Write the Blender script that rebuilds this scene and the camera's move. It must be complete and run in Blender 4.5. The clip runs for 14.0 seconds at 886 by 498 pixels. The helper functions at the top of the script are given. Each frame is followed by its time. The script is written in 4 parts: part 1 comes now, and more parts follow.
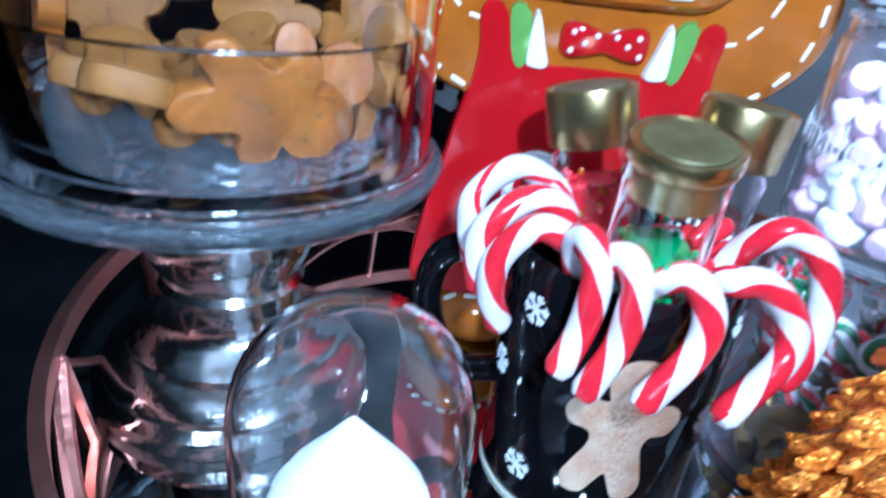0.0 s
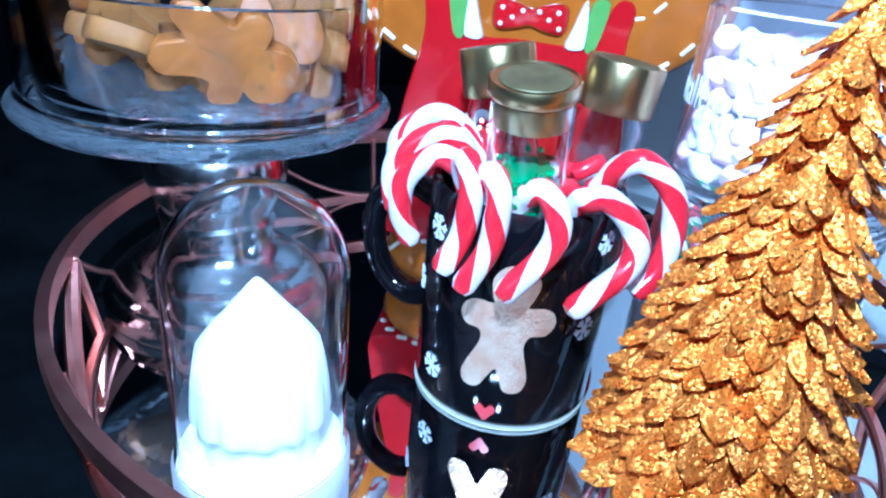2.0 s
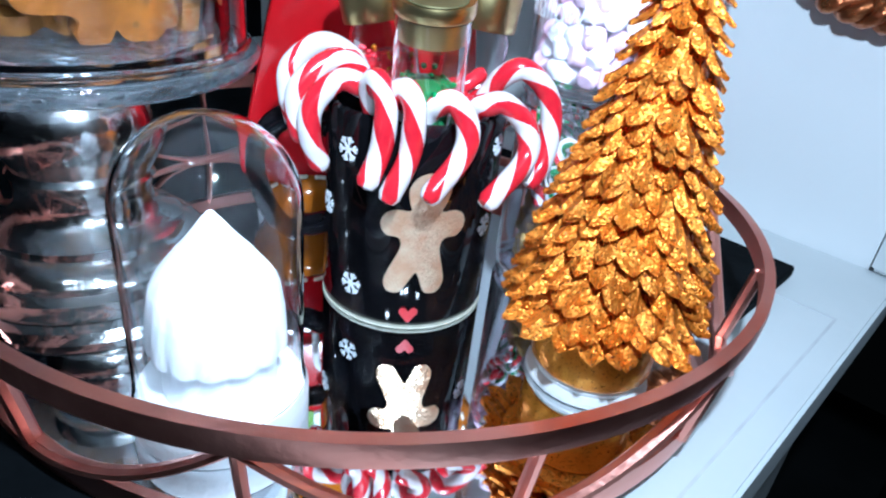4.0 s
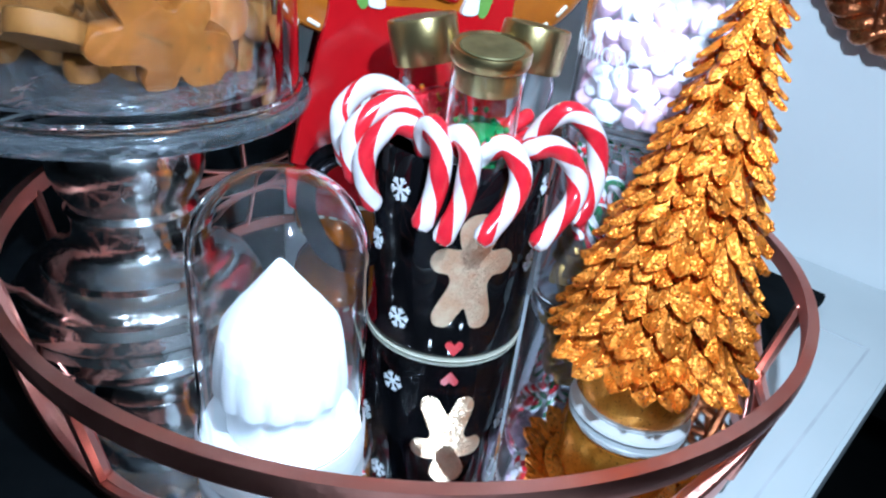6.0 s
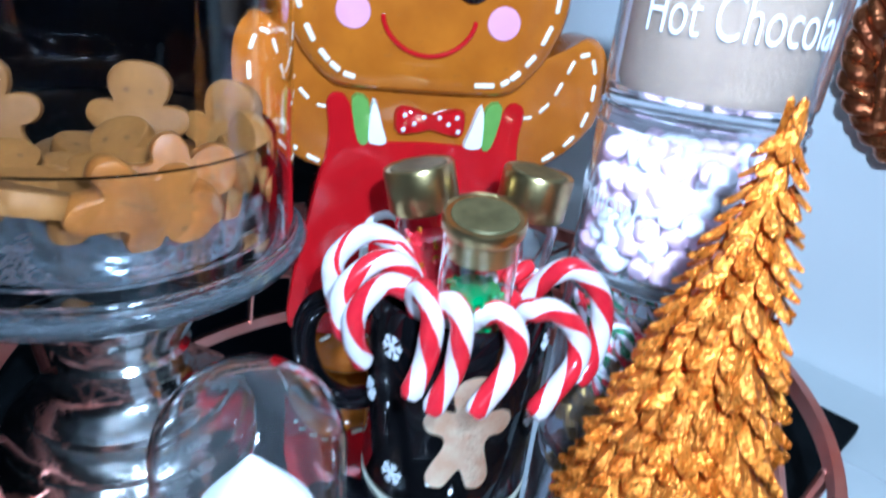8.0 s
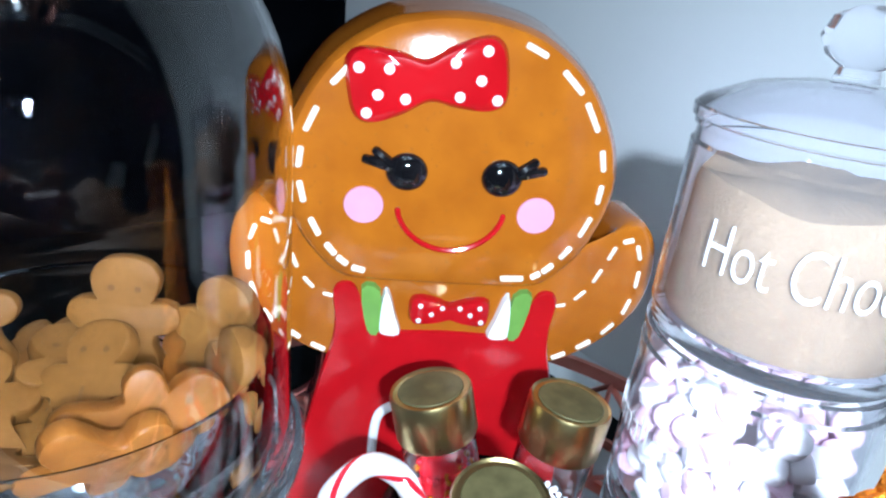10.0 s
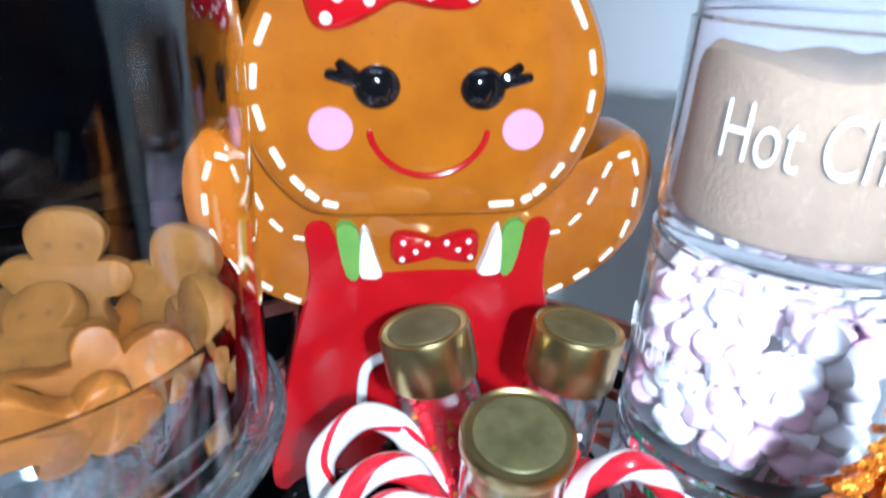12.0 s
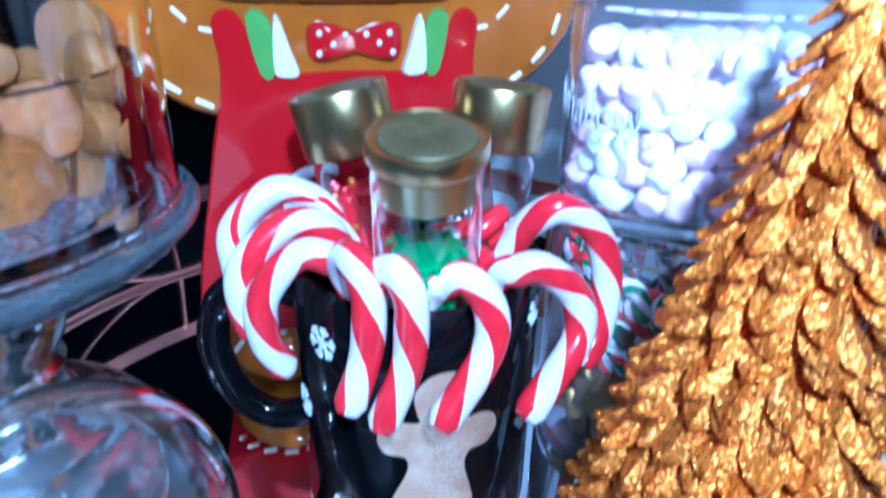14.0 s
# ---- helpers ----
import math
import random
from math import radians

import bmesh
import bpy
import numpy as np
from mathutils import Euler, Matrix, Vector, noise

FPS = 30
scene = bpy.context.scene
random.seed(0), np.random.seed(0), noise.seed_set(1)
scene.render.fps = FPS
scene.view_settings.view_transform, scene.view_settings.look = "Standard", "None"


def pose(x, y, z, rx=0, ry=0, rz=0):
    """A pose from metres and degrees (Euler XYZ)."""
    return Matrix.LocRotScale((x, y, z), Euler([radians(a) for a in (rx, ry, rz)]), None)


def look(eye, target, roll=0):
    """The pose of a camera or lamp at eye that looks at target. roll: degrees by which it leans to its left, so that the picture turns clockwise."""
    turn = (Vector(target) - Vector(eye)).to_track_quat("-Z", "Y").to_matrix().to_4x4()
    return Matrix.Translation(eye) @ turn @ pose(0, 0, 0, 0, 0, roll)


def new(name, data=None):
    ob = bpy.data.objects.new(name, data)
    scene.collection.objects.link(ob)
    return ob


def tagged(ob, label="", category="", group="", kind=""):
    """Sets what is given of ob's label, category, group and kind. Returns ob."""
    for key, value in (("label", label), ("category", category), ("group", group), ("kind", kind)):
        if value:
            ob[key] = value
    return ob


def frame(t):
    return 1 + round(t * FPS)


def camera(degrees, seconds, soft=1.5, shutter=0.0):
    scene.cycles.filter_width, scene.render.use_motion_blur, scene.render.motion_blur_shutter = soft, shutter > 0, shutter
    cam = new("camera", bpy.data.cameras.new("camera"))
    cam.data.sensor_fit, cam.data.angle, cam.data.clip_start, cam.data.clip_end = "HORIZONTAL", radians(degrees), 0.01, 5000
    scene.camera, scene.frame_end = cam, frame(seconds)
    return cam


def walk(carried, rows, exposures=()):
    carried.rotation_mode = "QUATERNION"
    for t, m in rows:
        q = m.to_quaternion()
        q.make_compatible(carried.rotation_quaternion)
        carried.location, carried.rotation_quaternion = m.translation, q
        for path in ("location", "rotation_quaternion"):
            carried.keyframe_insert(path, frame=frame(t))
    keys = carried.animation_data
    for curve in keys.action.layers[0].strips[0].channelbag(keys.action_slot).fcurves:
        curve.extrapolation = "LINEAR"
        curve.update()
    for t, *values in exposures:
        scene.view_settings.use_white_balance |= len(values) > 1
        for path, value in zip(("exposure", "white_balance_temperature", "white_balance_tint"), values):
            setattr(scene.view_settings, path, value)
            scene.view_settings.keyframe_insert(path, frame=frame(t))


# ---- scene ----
cam = camera(69.1, 14.0, soft=2.2, shutter=0.5)
PATH = [
    (0, (-0.0601, -0.1882, 0.1768), (-0.0629, 1.5969, -0.7251), 6.76),
    (0.5, (-0.0547, -0.1969, 0.2033), (-0.0211, 1.5922, -0.6898), 5.96),
    (0.8, (-0.0578, -0.2067, 0.2060), (-0.0774, 1.6058, -0.6392), 6.27),
    (1, (-0.0603, -0.2180, 0.2084), (-0.1039, 1.5977, -0.6292), 6.71),
    (1.5, (-0.0297, -0.2292, 0.1998), (-0.1526, 1.5959, -0.6088), 6.47),
    (2, (-0.0040, -0.2352, 0.1727), (-0.2065, 1.5492, -0.7076), 5.96),
    (2.2, (-0.0044, -0.2350, 0.1767), (-0.0904, 1.5641, -0.6927), 6.96),
    (2.5, (-0.0152, -0.2345, 0.1731), (0.1070, 1.5507, -0.7203), 5.40),
    (3, (-0.0479, -0.2440, 0.1595), (0.3462, 1.4662, -0.7997), 6.13),
    (5.3, (-0.0583, -0.2633, 0.1699), (0.4255, 1.4409, -0.7583), 6.99),
    (5.6, (-0.0645, -0.2589, 0.1690), (0.3996, 1.4497, -0.7613), 7.43),
    (6, (-0.0710, -0.2550, 0.1760), (0.3770, 1.4580, -0.7550), 6.8),
    (6.5, (-0.0710, -0.2552, 0.1777), (0.3776, 1.4762, -0.7173), 7.63),
    (7, (-0.0735, -0.2537, 0.1787), (0.3423, 1.4848, -0.7183), 7.01),
    (7.5, (-0.0685, -0.2478, 0.1950), (0.3517, 1.5069, -0.6677), 6.19),
    (8, (-0.0560, -0.2270, 0.2110), (0.3040, 1.5630, -0.6050), 6.0),
    (8.5, (-0.0265, -0.2075, 0.2315), (0.2295, 1.6204, -0.5396), 7.15),
    (9, (-0.0331, -0.1879, 0.2533), (0.1457, 1.6464, -0.5233), 7.01),
    (11.5, (-0.0491, -0.1568, 0.2703), (0.3169, 1.6499, -0.5053), 4.13),
    (12, (-0.0473, -0.1523, 0.2393), (0.2897, 1.6419, -0.5776), 2.86),
    (12.5, (-0.0496, -0.1613, 0.2260), (0.3465, 1.6311, -0.5680), 4.13),
    (13, (-0.0431, -0.1700, 0.2077), (0.3461, 1.6016, -0.6351), 3.16),
    (13.5, (-0.0349, -0.1706, 0.2002), (0.3988, 1.6029, -0.6162), 2.31),
    (14, (-0.0324, -0.1717, 0.1748), (0.3813, 1.5857, -0.6856), 1.04),
]
walk(cam, [(t, look(eye, target, roll)) for t, eye, target, roll in PATH],
     exposures=[(0, -0.2, 4910, 2), (1.0, -0.15, 4710, 2), (2.0, 0.06, 4400, 2), (2.5, -0.1, 4620, 4), (3.0, -0.15, 5200, 2), (5.3, -0.25, 5820, 1), (7.0, -0.35, 5240, 0), (7.5, -0.35, 5140, 0), (8.5, -0.25, 5270, 2), (9, -0.18, 5670, 2), (11.5, -0.1, 6170, 3), (12.5, -0.2, 5420, 2), (13, -0.27, 4570, 2), (14, -0.29, 4150, 2)])

# ---- light ----
world = bpy.data.worlds.new("room_dark")
scene.world = world
world.use_nodes = True
world.node_tree.nodes["Background"].inputs[0].default_value = (0.75, 0.87, 1.0, 1)
world.node_tree.nodes["Background"].inputs[1].default_value = 0.0015


def lamp(name, kind, m, energy, color, **props):
    data = bpy.data.lights.new(name, kind)
    data.energy, data.color = energy, color
    for key, value in props.items():
        if key == "size":
            data.size = value
        if key == "radius":
            data.shadow_soft_size = value
    ob = new(name, data)
    ob.matrix_world = m
    return ob


# the phone's torch, just above and beside the lens, and the kitchen's ceiling spots
lamp("phone_torch", "AREA", look((-0.018, -0.250, 0.290), (0.07, 0.10, 0.17)), 2.75, (0.72, 0.83, 1.0), size=0.014)
for sx, sy in ((-0.42, -0.55), (0.10, -0.60), (-0.20, -1.05), (0.32, -1.00)):
    lamp("ceiling_spot", "AREA", look((sx, sy, 1.52), (0.03, 0.06, 0.08)), 1.35, (0.76, 0.86, 1.0), size=0.07)


# ---- materials ----
def mat(name, color, rough=0.5, metal=0.0, color2=None, scale=60.0, bump=0.0, bump_scale=200.0, coat=0.0, transmission=0.0, ior=1.45, detail=4.0,
        specks=None, speck_scale=900.0, speck_level=0.62, per_object=0.0, per_island=0.0, rough2=None, spec=0.5, bump_dist=0.001, flakes=0.0, flake_scale=1500.0):
    m = bpy.data.materials.new(name)
    m.use_nodes = True
    nodes, links = m.node_tree.nodes, m.node_tree.links
    b = nodes["Principled BSDF"]
    b.inputs["Base Color"].default_value = (*color, 1)
    b.inputs["Roughness"].default_value = rough
    b.inputs["Metallic"].default_value = metal
    b.inputs["Specular IOR Level"].default_value = spec
    b.inputs["Coat Weight"].default_value = coat
    b.inputs["Coat Roughness"].default_value = 0.06
    b.inputs["Transmission Weight"].default_value = transmission
    b.inputs["IOR"].default_value = ior
    coord = nodes.new("ShaderNodeTexCoord")
    out = None
    if color2:
        n = nodes.new("ShaderNodeTexNoise")
        n.inputs["Scale"].default_value, n.inputs["Detail"].default_value = scale, detail
        links.new(coord.outputs["Object"], n.inputs["Vector"])
        ramp = nodes.new("ShaderNodeValToRGB")
        ramp.color_ramp.elements[0].position, ramp.color_ramp.elements[1].position = 0.35, 0.65
        ramp.color_ramp.elements[0].color, ramp.color_ramp.elements[1].color = (*color, 1), (*color2, 1)
        links.new(n.outputs["Fac"], ramp.inputs[0])
        out = ramp.outputs[0]
        if rough2 is not None:
            r = nodes.new("ShaderNodeMapRange")
            r.inputs["To Min"].default_value, r.inputs["To Max"].default_value = rough, rough2
            links.new(n.outputs["Fac"], r.inputs["Value"])
            links.new(r.outputs[0], b.inputs["Roughness"])
    if specks:
        s = nodes.new("ShaderNodeTexNoise")
        s.inputs["Scale"].default_value, s.inputs["Detail"].default_value = speck_scale, 1.0
        links.new(coord.outputs["Object"], s.inputs["Vector"])
        step = nodes.new("ShaderNodeMapRange")
        step.inputs["From Min"].default_value, step.inputs["From Max"].default_value = speck_level, speck_level + 0.03
        links.new(s.outputs["Fac"], step.inputs["Value"])
        mix = nodes.new("ShaderNodeMix")
        mix.data_type = "RGBA"
        mix.inputs["A"].default_value, mix.inputs["B"].default_value = (*color, 1), (*specks, 1)
        if out:
            links.new(out, mix.inputs["A"])
        links.new(step.outputs[0], mix.inputs["Factor"])
        out = mix.outputs["Result"]
    for share, kind, socket in ((per_object, "ShaderNodeObjectInfo", "Random"), (per_island, "ShaderNodeNewGeometry", "Random Per Island")):
        if share:
            info = nodes.new(kind)
            hue = nodes.new("ShaderNodeHueSaturation")
            rng = nodes.new("ShaderNodeMapRange")
            rng.inputs["To Min"].default_value, rng.inputs["To Max"].default_value = 1 - share, 1 + share
            links.new(info.outputs[socket], rng.inputs["Value"])
            links.new(rng.outputs[0], hue.inputs["Value"])
            hue.inputs["Color"].default_value = (*color, 1)
            if out:
                links.new(out, hue.inputs["Color"])
            out = hue.outputs[0]
    if out:
        links.new(out, b.inputs["Base Color"])
    if bump:
        n2 = nodes.new("ShaderNodeTexNoise")
        n2.inputs["Scale"].default_value, n2.inputs["Detail"].default_value = bump_scale, 3.0
        links.new(coord.outputs["Object"], n2.inputs["Vector"])
        bp = nodes.new("ShaderNodeBump")
        bp.inputs["Strength"].default_value, bp.inputs["Distance"].default_value = bump, bump_dist
        links.new(n2.outputs["Fac"], bp.inputs["Height"])
        links.new(bp.outputs[0], b.inputs["Normal"])
    if flakes:
        # glitter: every small cell faces its own way
        cells = nodes.new("ShaderNodeTexVoronoi")
        cells.inputs["Scale"].default_value = flake_scale
        links.new(coord.outputs["Object"], cells.inputs["Vector"])
        off = nodes.new("ShaderNodeVectorMath")
        off.operation = "MULTIPLY_ADD"
        off.inputs[1].default_value, off.inputs[2].default_value = (flakes,) * 3, (-flakes / 2,) * 3
        links.new(cells.outputs["Color"], off.inputs[0])
        add = nodes.new("ShaderNodeVectorMath")
        add.operation = "ADD"
        links.new(off.outputs[0], add.inputs[0])
        links.new(bp.outputs[0] if bump else nodes.new("ShaderNodeNewGeometry").outputs["Normal"], add.inputs[1])
        unit = nodes.new("ShaderNodeVectorMath")
        unit.operation = "NORMALIZE"
        links.new(add.outputs[0], unit.inputs[0])
        links.new(unit.outputs[0], b.inputs["Normal"])
    return m


M = {
    "white_paint": mat("white_paint", (0.66, 0.71, 0.72), 0.42, color2=(0.72, 0.76, 0.77), scale=9, bump=0.15, bump_scale=140),
    "white_wall": mat("white_wall", (0.80, 0.84, 0.86), 0.38, color2=(0.85, 0.88, 0.89), scale=5, bump=0.12, bump_scale=90),
    # back wall's shade is put into the colour: almost black, no gloss
    "shaded_wall": mat("shaded_wall", (0.0015, 0.0018, 0.0028), 0.85, color2=(0.003, 0.0036, 0.0055), scale=7, bump=0.2, bump_scale=60, spec=0.0),
    # for the added room shell out of view; dimness is in the colour
    "unseen_dim_room": mat("unseen_dim_room", (0.018, 0.020, 0.023), 0.8, color2=(0.026, 0.028, 0.031), scale=3),
    "dark_floor": mat("dark_floor", (0.030, 0.036, 0.040), 0.5, color2=(0.05, 0.056, 0.06), scale=6, bump=0.2),
    "slate": mat("slate", (0.0028, 0.0038, 0.0048), 0.8, color2=(0.006, 0.0075, 0.009), scale=30, bump=0.5, bump_scale=120, spec=0.05),
    "groove": mat("groove", (0.56, 0.59, 0.61), 0.6, color2=(0.66, 0.69, 0.71), scale=60),
    "mirror": mat("mirror", (0.86, 0.88, 0.89), 0.015, 1.0, color2=(0.82, 0.84, 0.86), scale=12, rough2=0.05),
    "copper": mat("copper", (0.86, 0.33, 0.26), 0.22, 1.0, color2=(0.90, 0.43, 0.35), scale=35, bump=0.22, bump_scale=300, rough2=0.46),
    "silver": mat("silver", (0.86, 0.86, 0.85), 0.10, 1.0, color2=(0.80, 0.80, 0.79), scale=40, bump=0.60, bump_scale=120, rough2=0.22),
    "glass": mat("glass", (0.97, 0.985, 1.0), 0.01, transmission=1.0, ior=1.45),
    "acrylic": mat("acrylic", (0.88, 0.88, 0.93), 0.03, transmission=0.96, ior=1.20),
    "ripple_glass": mat("ripple_glass", (0.84, 0.91, 0.98), 0.012, transmission=0.96, ior=1.46, bump=0.9, bump_scale=34, bump_dist=0.006),
    "black_glaze": mat("black_glaze", (0.003, 0.003, 0.004), 0.06, color2=(0.005, 0.005, 0.006), scale=20, spec=0.45),
    "cream_clay": mat("cream_clay", (0.55, 0.54, 0.42), 0.6, color2=(0.62, 0.60, 0.5), scale=200),
    "white_print": mat("white_print", (0.82, 0.84, 0.86), 0.5, color2=(0.7, 0.74, 0.78), scale=700),
    "red_print": mat("red_print", (0.55, 0.02, 0.03), 0.35, color2=(0.62, 0.03, 0.04), scale=400),
    "copper_print": mat("copper_print", (0.88, 0.54, 0.33), 0.33, 0.75, color2=(0.98, 0.76, 0.54), scale=140, rough2=0.42, flakes=0.5, flake_scale=1700),
    "candy_white": mat("candy_white", (0.80, 0.77, 0.78), 0.20, coat=0.5, color2=(0.72, 0.66, 0.68), scale=150, bump=0.15, bump_scale=260),
    "candy_red": mat("candy_red", (0.70, 0.020, 0.035), 0.20, coat=0.5, color2=(0.56, 0.012, 0.028), scale=150, bump=0.15, bump_scale=260),
    "candy_green": mat("candy_green", (0.012, 0.17, 0.05), 0.25, coat=0.4, color2=(0.008, 0.11, 0.03), scale=150),
    "ginger": mat("ginger", (0.41, 0.120, 0.009), 0.14, coat=0.7, color2=(0.33, 0.090, 0.007), scale=55, bump=0.10, bump_scale=160, specks=(0.33, 0.10, 0.012), speck_scale=420, speck_level=0.69),
    "cream_glaze": mat("cream_glaze", (0.84, 0.76, 0.58), 0.18, coat=0.6, color2=(0.88, 0.82, 0.68), scale=300),
    "red_glaze": mat("red_glaze", (0.46, 0.005, 0.010), 0.13, coat=0.7, color2=(0.39, 0.004, 0.008), scale=40, bump=0.06, bump_scale=150),
    "white_glaze": mat("white_glaze", (0.84, 0.85, 0.85), 0.15, coat=0.6, color2=(0.80, 0.81, 0.81), scale=60),
    "green_glaze": mat("green_glaze", (0.17, 0.34, 0.07), 0.2, coat=0.5, color2=(0.14, 0.29, 0.06), scale=90),
    "pink_glaze": mat("pink_glaze", (0.66, 0.31, 0.43), 0.25, coat=0.4, color2=(0.62, 0.28, 0.39), scale=90),
    "black_gloss": mat("black_gloss", (0.004, 0.004, 0.005), 0.07, coat=0.7, color2=(0.008, 0.007, 0.008), scale=90),
    "biscuit": mat("biscuit", (0.205, 0.083, 0.016), 0.62, color2=(0.145, 0.054, 0.009), scale=60, bump=0.35, bump_scale=300, specks=(0.17, 0.068, 0.014), speck_scale=420, speck_level=0.66, per_object=0.14, spec=0.3),
    "biscuit_line": mat("biscuit_line", (0.10, 0.036, 0.007), 0.8, color2=(0.13, 0.05, 0.01), scale=200),
    "biscuit_dark": mat("biscuit_dark", (0.215, 0.070, 0.008), 0.5, color2=(0.15, 0.045, 0.005), scale=80, bump=0.45, bump_scale=260, per_object=0.12, spec=0.4),
    "gold_glitter": mat("gold_glitter", (0.80, 0.20, 0.012), 0.22, 0.62, color2=(0.95, 0.33, 0.045), scale=140, bump=0.8, bump_scale=600, bump_dist=0.0014, specks=(0.16, 0.032, 0.003), speck_scale=900, speck_level=0.63, rough2=0.36, per_island=0.25, flakes=0.75, flake_scale=1500),
    "gold_base": mat("gold_base", (0.72, 0.23, 0.016), 0.20, 0.60, color2=(0.90, 0.38, 0.05), scale=60, specks=(0.10, 0.025, 0.004), speck_scale=1250, speck_level=0.64, flakes=0.18, flake_scale=1400),
    "gold_lid": mat("gold_lid", (0.44, 0.34, 0.15), 0.24, 1.0, color2=(0.52, 0.42, 0.20), scale=50, bump=0.08, bump_scale=300, rough2=0.36),
    "lid_dark": mat("lid_dark", (0.085, 0.075, 0.03), 0.5, 0.4, color2=(0.15, 0.13, 0.055), scale=120, bump=0.1),
    "foil": mat("foil", (0.50, 0.32, 0.09), 0.30, 0.8, color2=(0.36, 0.22, 0.06), scale=150, bump=0.4, bump_scale=400, rough2=0.45),
    "frost": mat("frost", (0.62, 0.64, 0.64), 0.35, color2=(0.70, 0.71, 0.71), scale=60),
    "snow": mat("snow", (0.88, 0.90, 0.92), 0.6, color2=(0.84, 0.87, 0.90), scale=120, bump=0.35, bump_scale=380),
    "marsh_white": mat("marsh_white", (0.86, 0.85, 0.86), 0.8, color2=(0.80, 0.78, 0.82), scale=130, bump=0.25, bump_scale=300),
    "marsh_pink": mat("marsh_pink", (0.70, 0.47, 0.60), 0.8, color2=(0.76, 0.55, 0.66), scale=130, bump=0.25, bump_scale=300),
    "cocoa": mat("cocoa", (0.235, 0.158, 0.092), 0.95, color2=(0.20, 0.130, 0.073), scale=50, bump=0.4, bump_scale=700, specks=(0.34, 0.24, 0.15), speck_scale=700, speck_level=0.66),
    "dark_copper": mat("dark_copper", (0.50, 0.17, 0.06), 0.22, 0.85, color2=(0.30, 0.085, 0.035), scale=90, bump=0.7, bump_scale=300, rough2=0.36, flakes=0.25, flake_scale=700),
}


# ---- building helpers ----
def mesh_of(name, bm, mats, smooth=True):
    me = bpy.data.meshes.new(name)
    bmesh.ops.recalc_face_normals(bm, faces=bm.faces)
    for e in bm.edges:
        if len(e.link_faces) == 2 and e.calc_face_angle(0.0) > 0.62:
            e.smooth = False
    bm.to_mesh(me)
    bm.free()
    for m in mats if isinstance(mats, (list, tuple)) else [mats]:
        me.materials.append(m)
    for p in me.polygons:
        p.use_smooth = smooth
    return me


def part(name, bm, material, parent, label="", smooth=True, shadow=True):
    ob = new(name, mesh_of(name, bm, material, smooth))
    ob.parent = parent
    ob.visible_shadow = shadow
    if label:
        ob["label"] = label
    return ob


def thing(name, place, label, category, group="", turn=0.0):
    ob = new(name)
    ob.empty_display_size = 0.01
    ob.matrix_world = pose(*place, 0, 0, turn)
    return tagged(ob, label, category, group)


def lathe(profile, seg=64, bm=None, mi=0, centre=(0, 0), close=False):
    """Turns a list of (radius, height) round the upright axis."""
    bm = bm or bmesh.new()
    rings = []
    for r, z in profile:
        if r < 1e-6:
            rings.append([bm.verts.new((centre[0], centre[1], z))])
        else:
            rings.append([bm.verts.new((centre[0] + r * math.cos(2 * math.pi * k / seg), centre[1] + r * math.sin(2 * math.pi * k / seg), z)) for k in range(seg)])
    pairs = list(zip(rings, rings[1:])) + ([(rings[-1], rings[0])] if close else [])
    for a, b in pairs:
        for k in range(seg):
            n = (k + 1) % seg
            if len(a) == 1 and len(b) == 1:
                continue
            if len(a) == 1:
                f = bm.faces.new((a[0], b[k], b[n]))
            elif len(b) == 1:
                f = bm.faces.new((a[k], a[n], b[0]))
            else:
                f = bm.faces.new((a[k], a[n], b[n], b[k]))
            f.material_index = mi
    return bm


def smooth_line(points, steps=12):
    """Catmull-Rom line through points."""
    pts = [Vector(p) for p in points]
    pts = [2 * pts[0] - pts[1]] + pts + [2 * pts[-1] - pts[-2]]
    out = []
    for i in range(1, len(pts) - 2):
        a, b, c, d = pts[i - 1:i + 3]
        for s in range(steps):
            t = s / steps
            out.append(0.5 * ((2 * b) + (c - a) * t + (2 * a - 5 * b + 4 * c - d) * t * t + (3 * b - a - 3 * c + d) * t ** 3))
    return out + [pts[-2]]


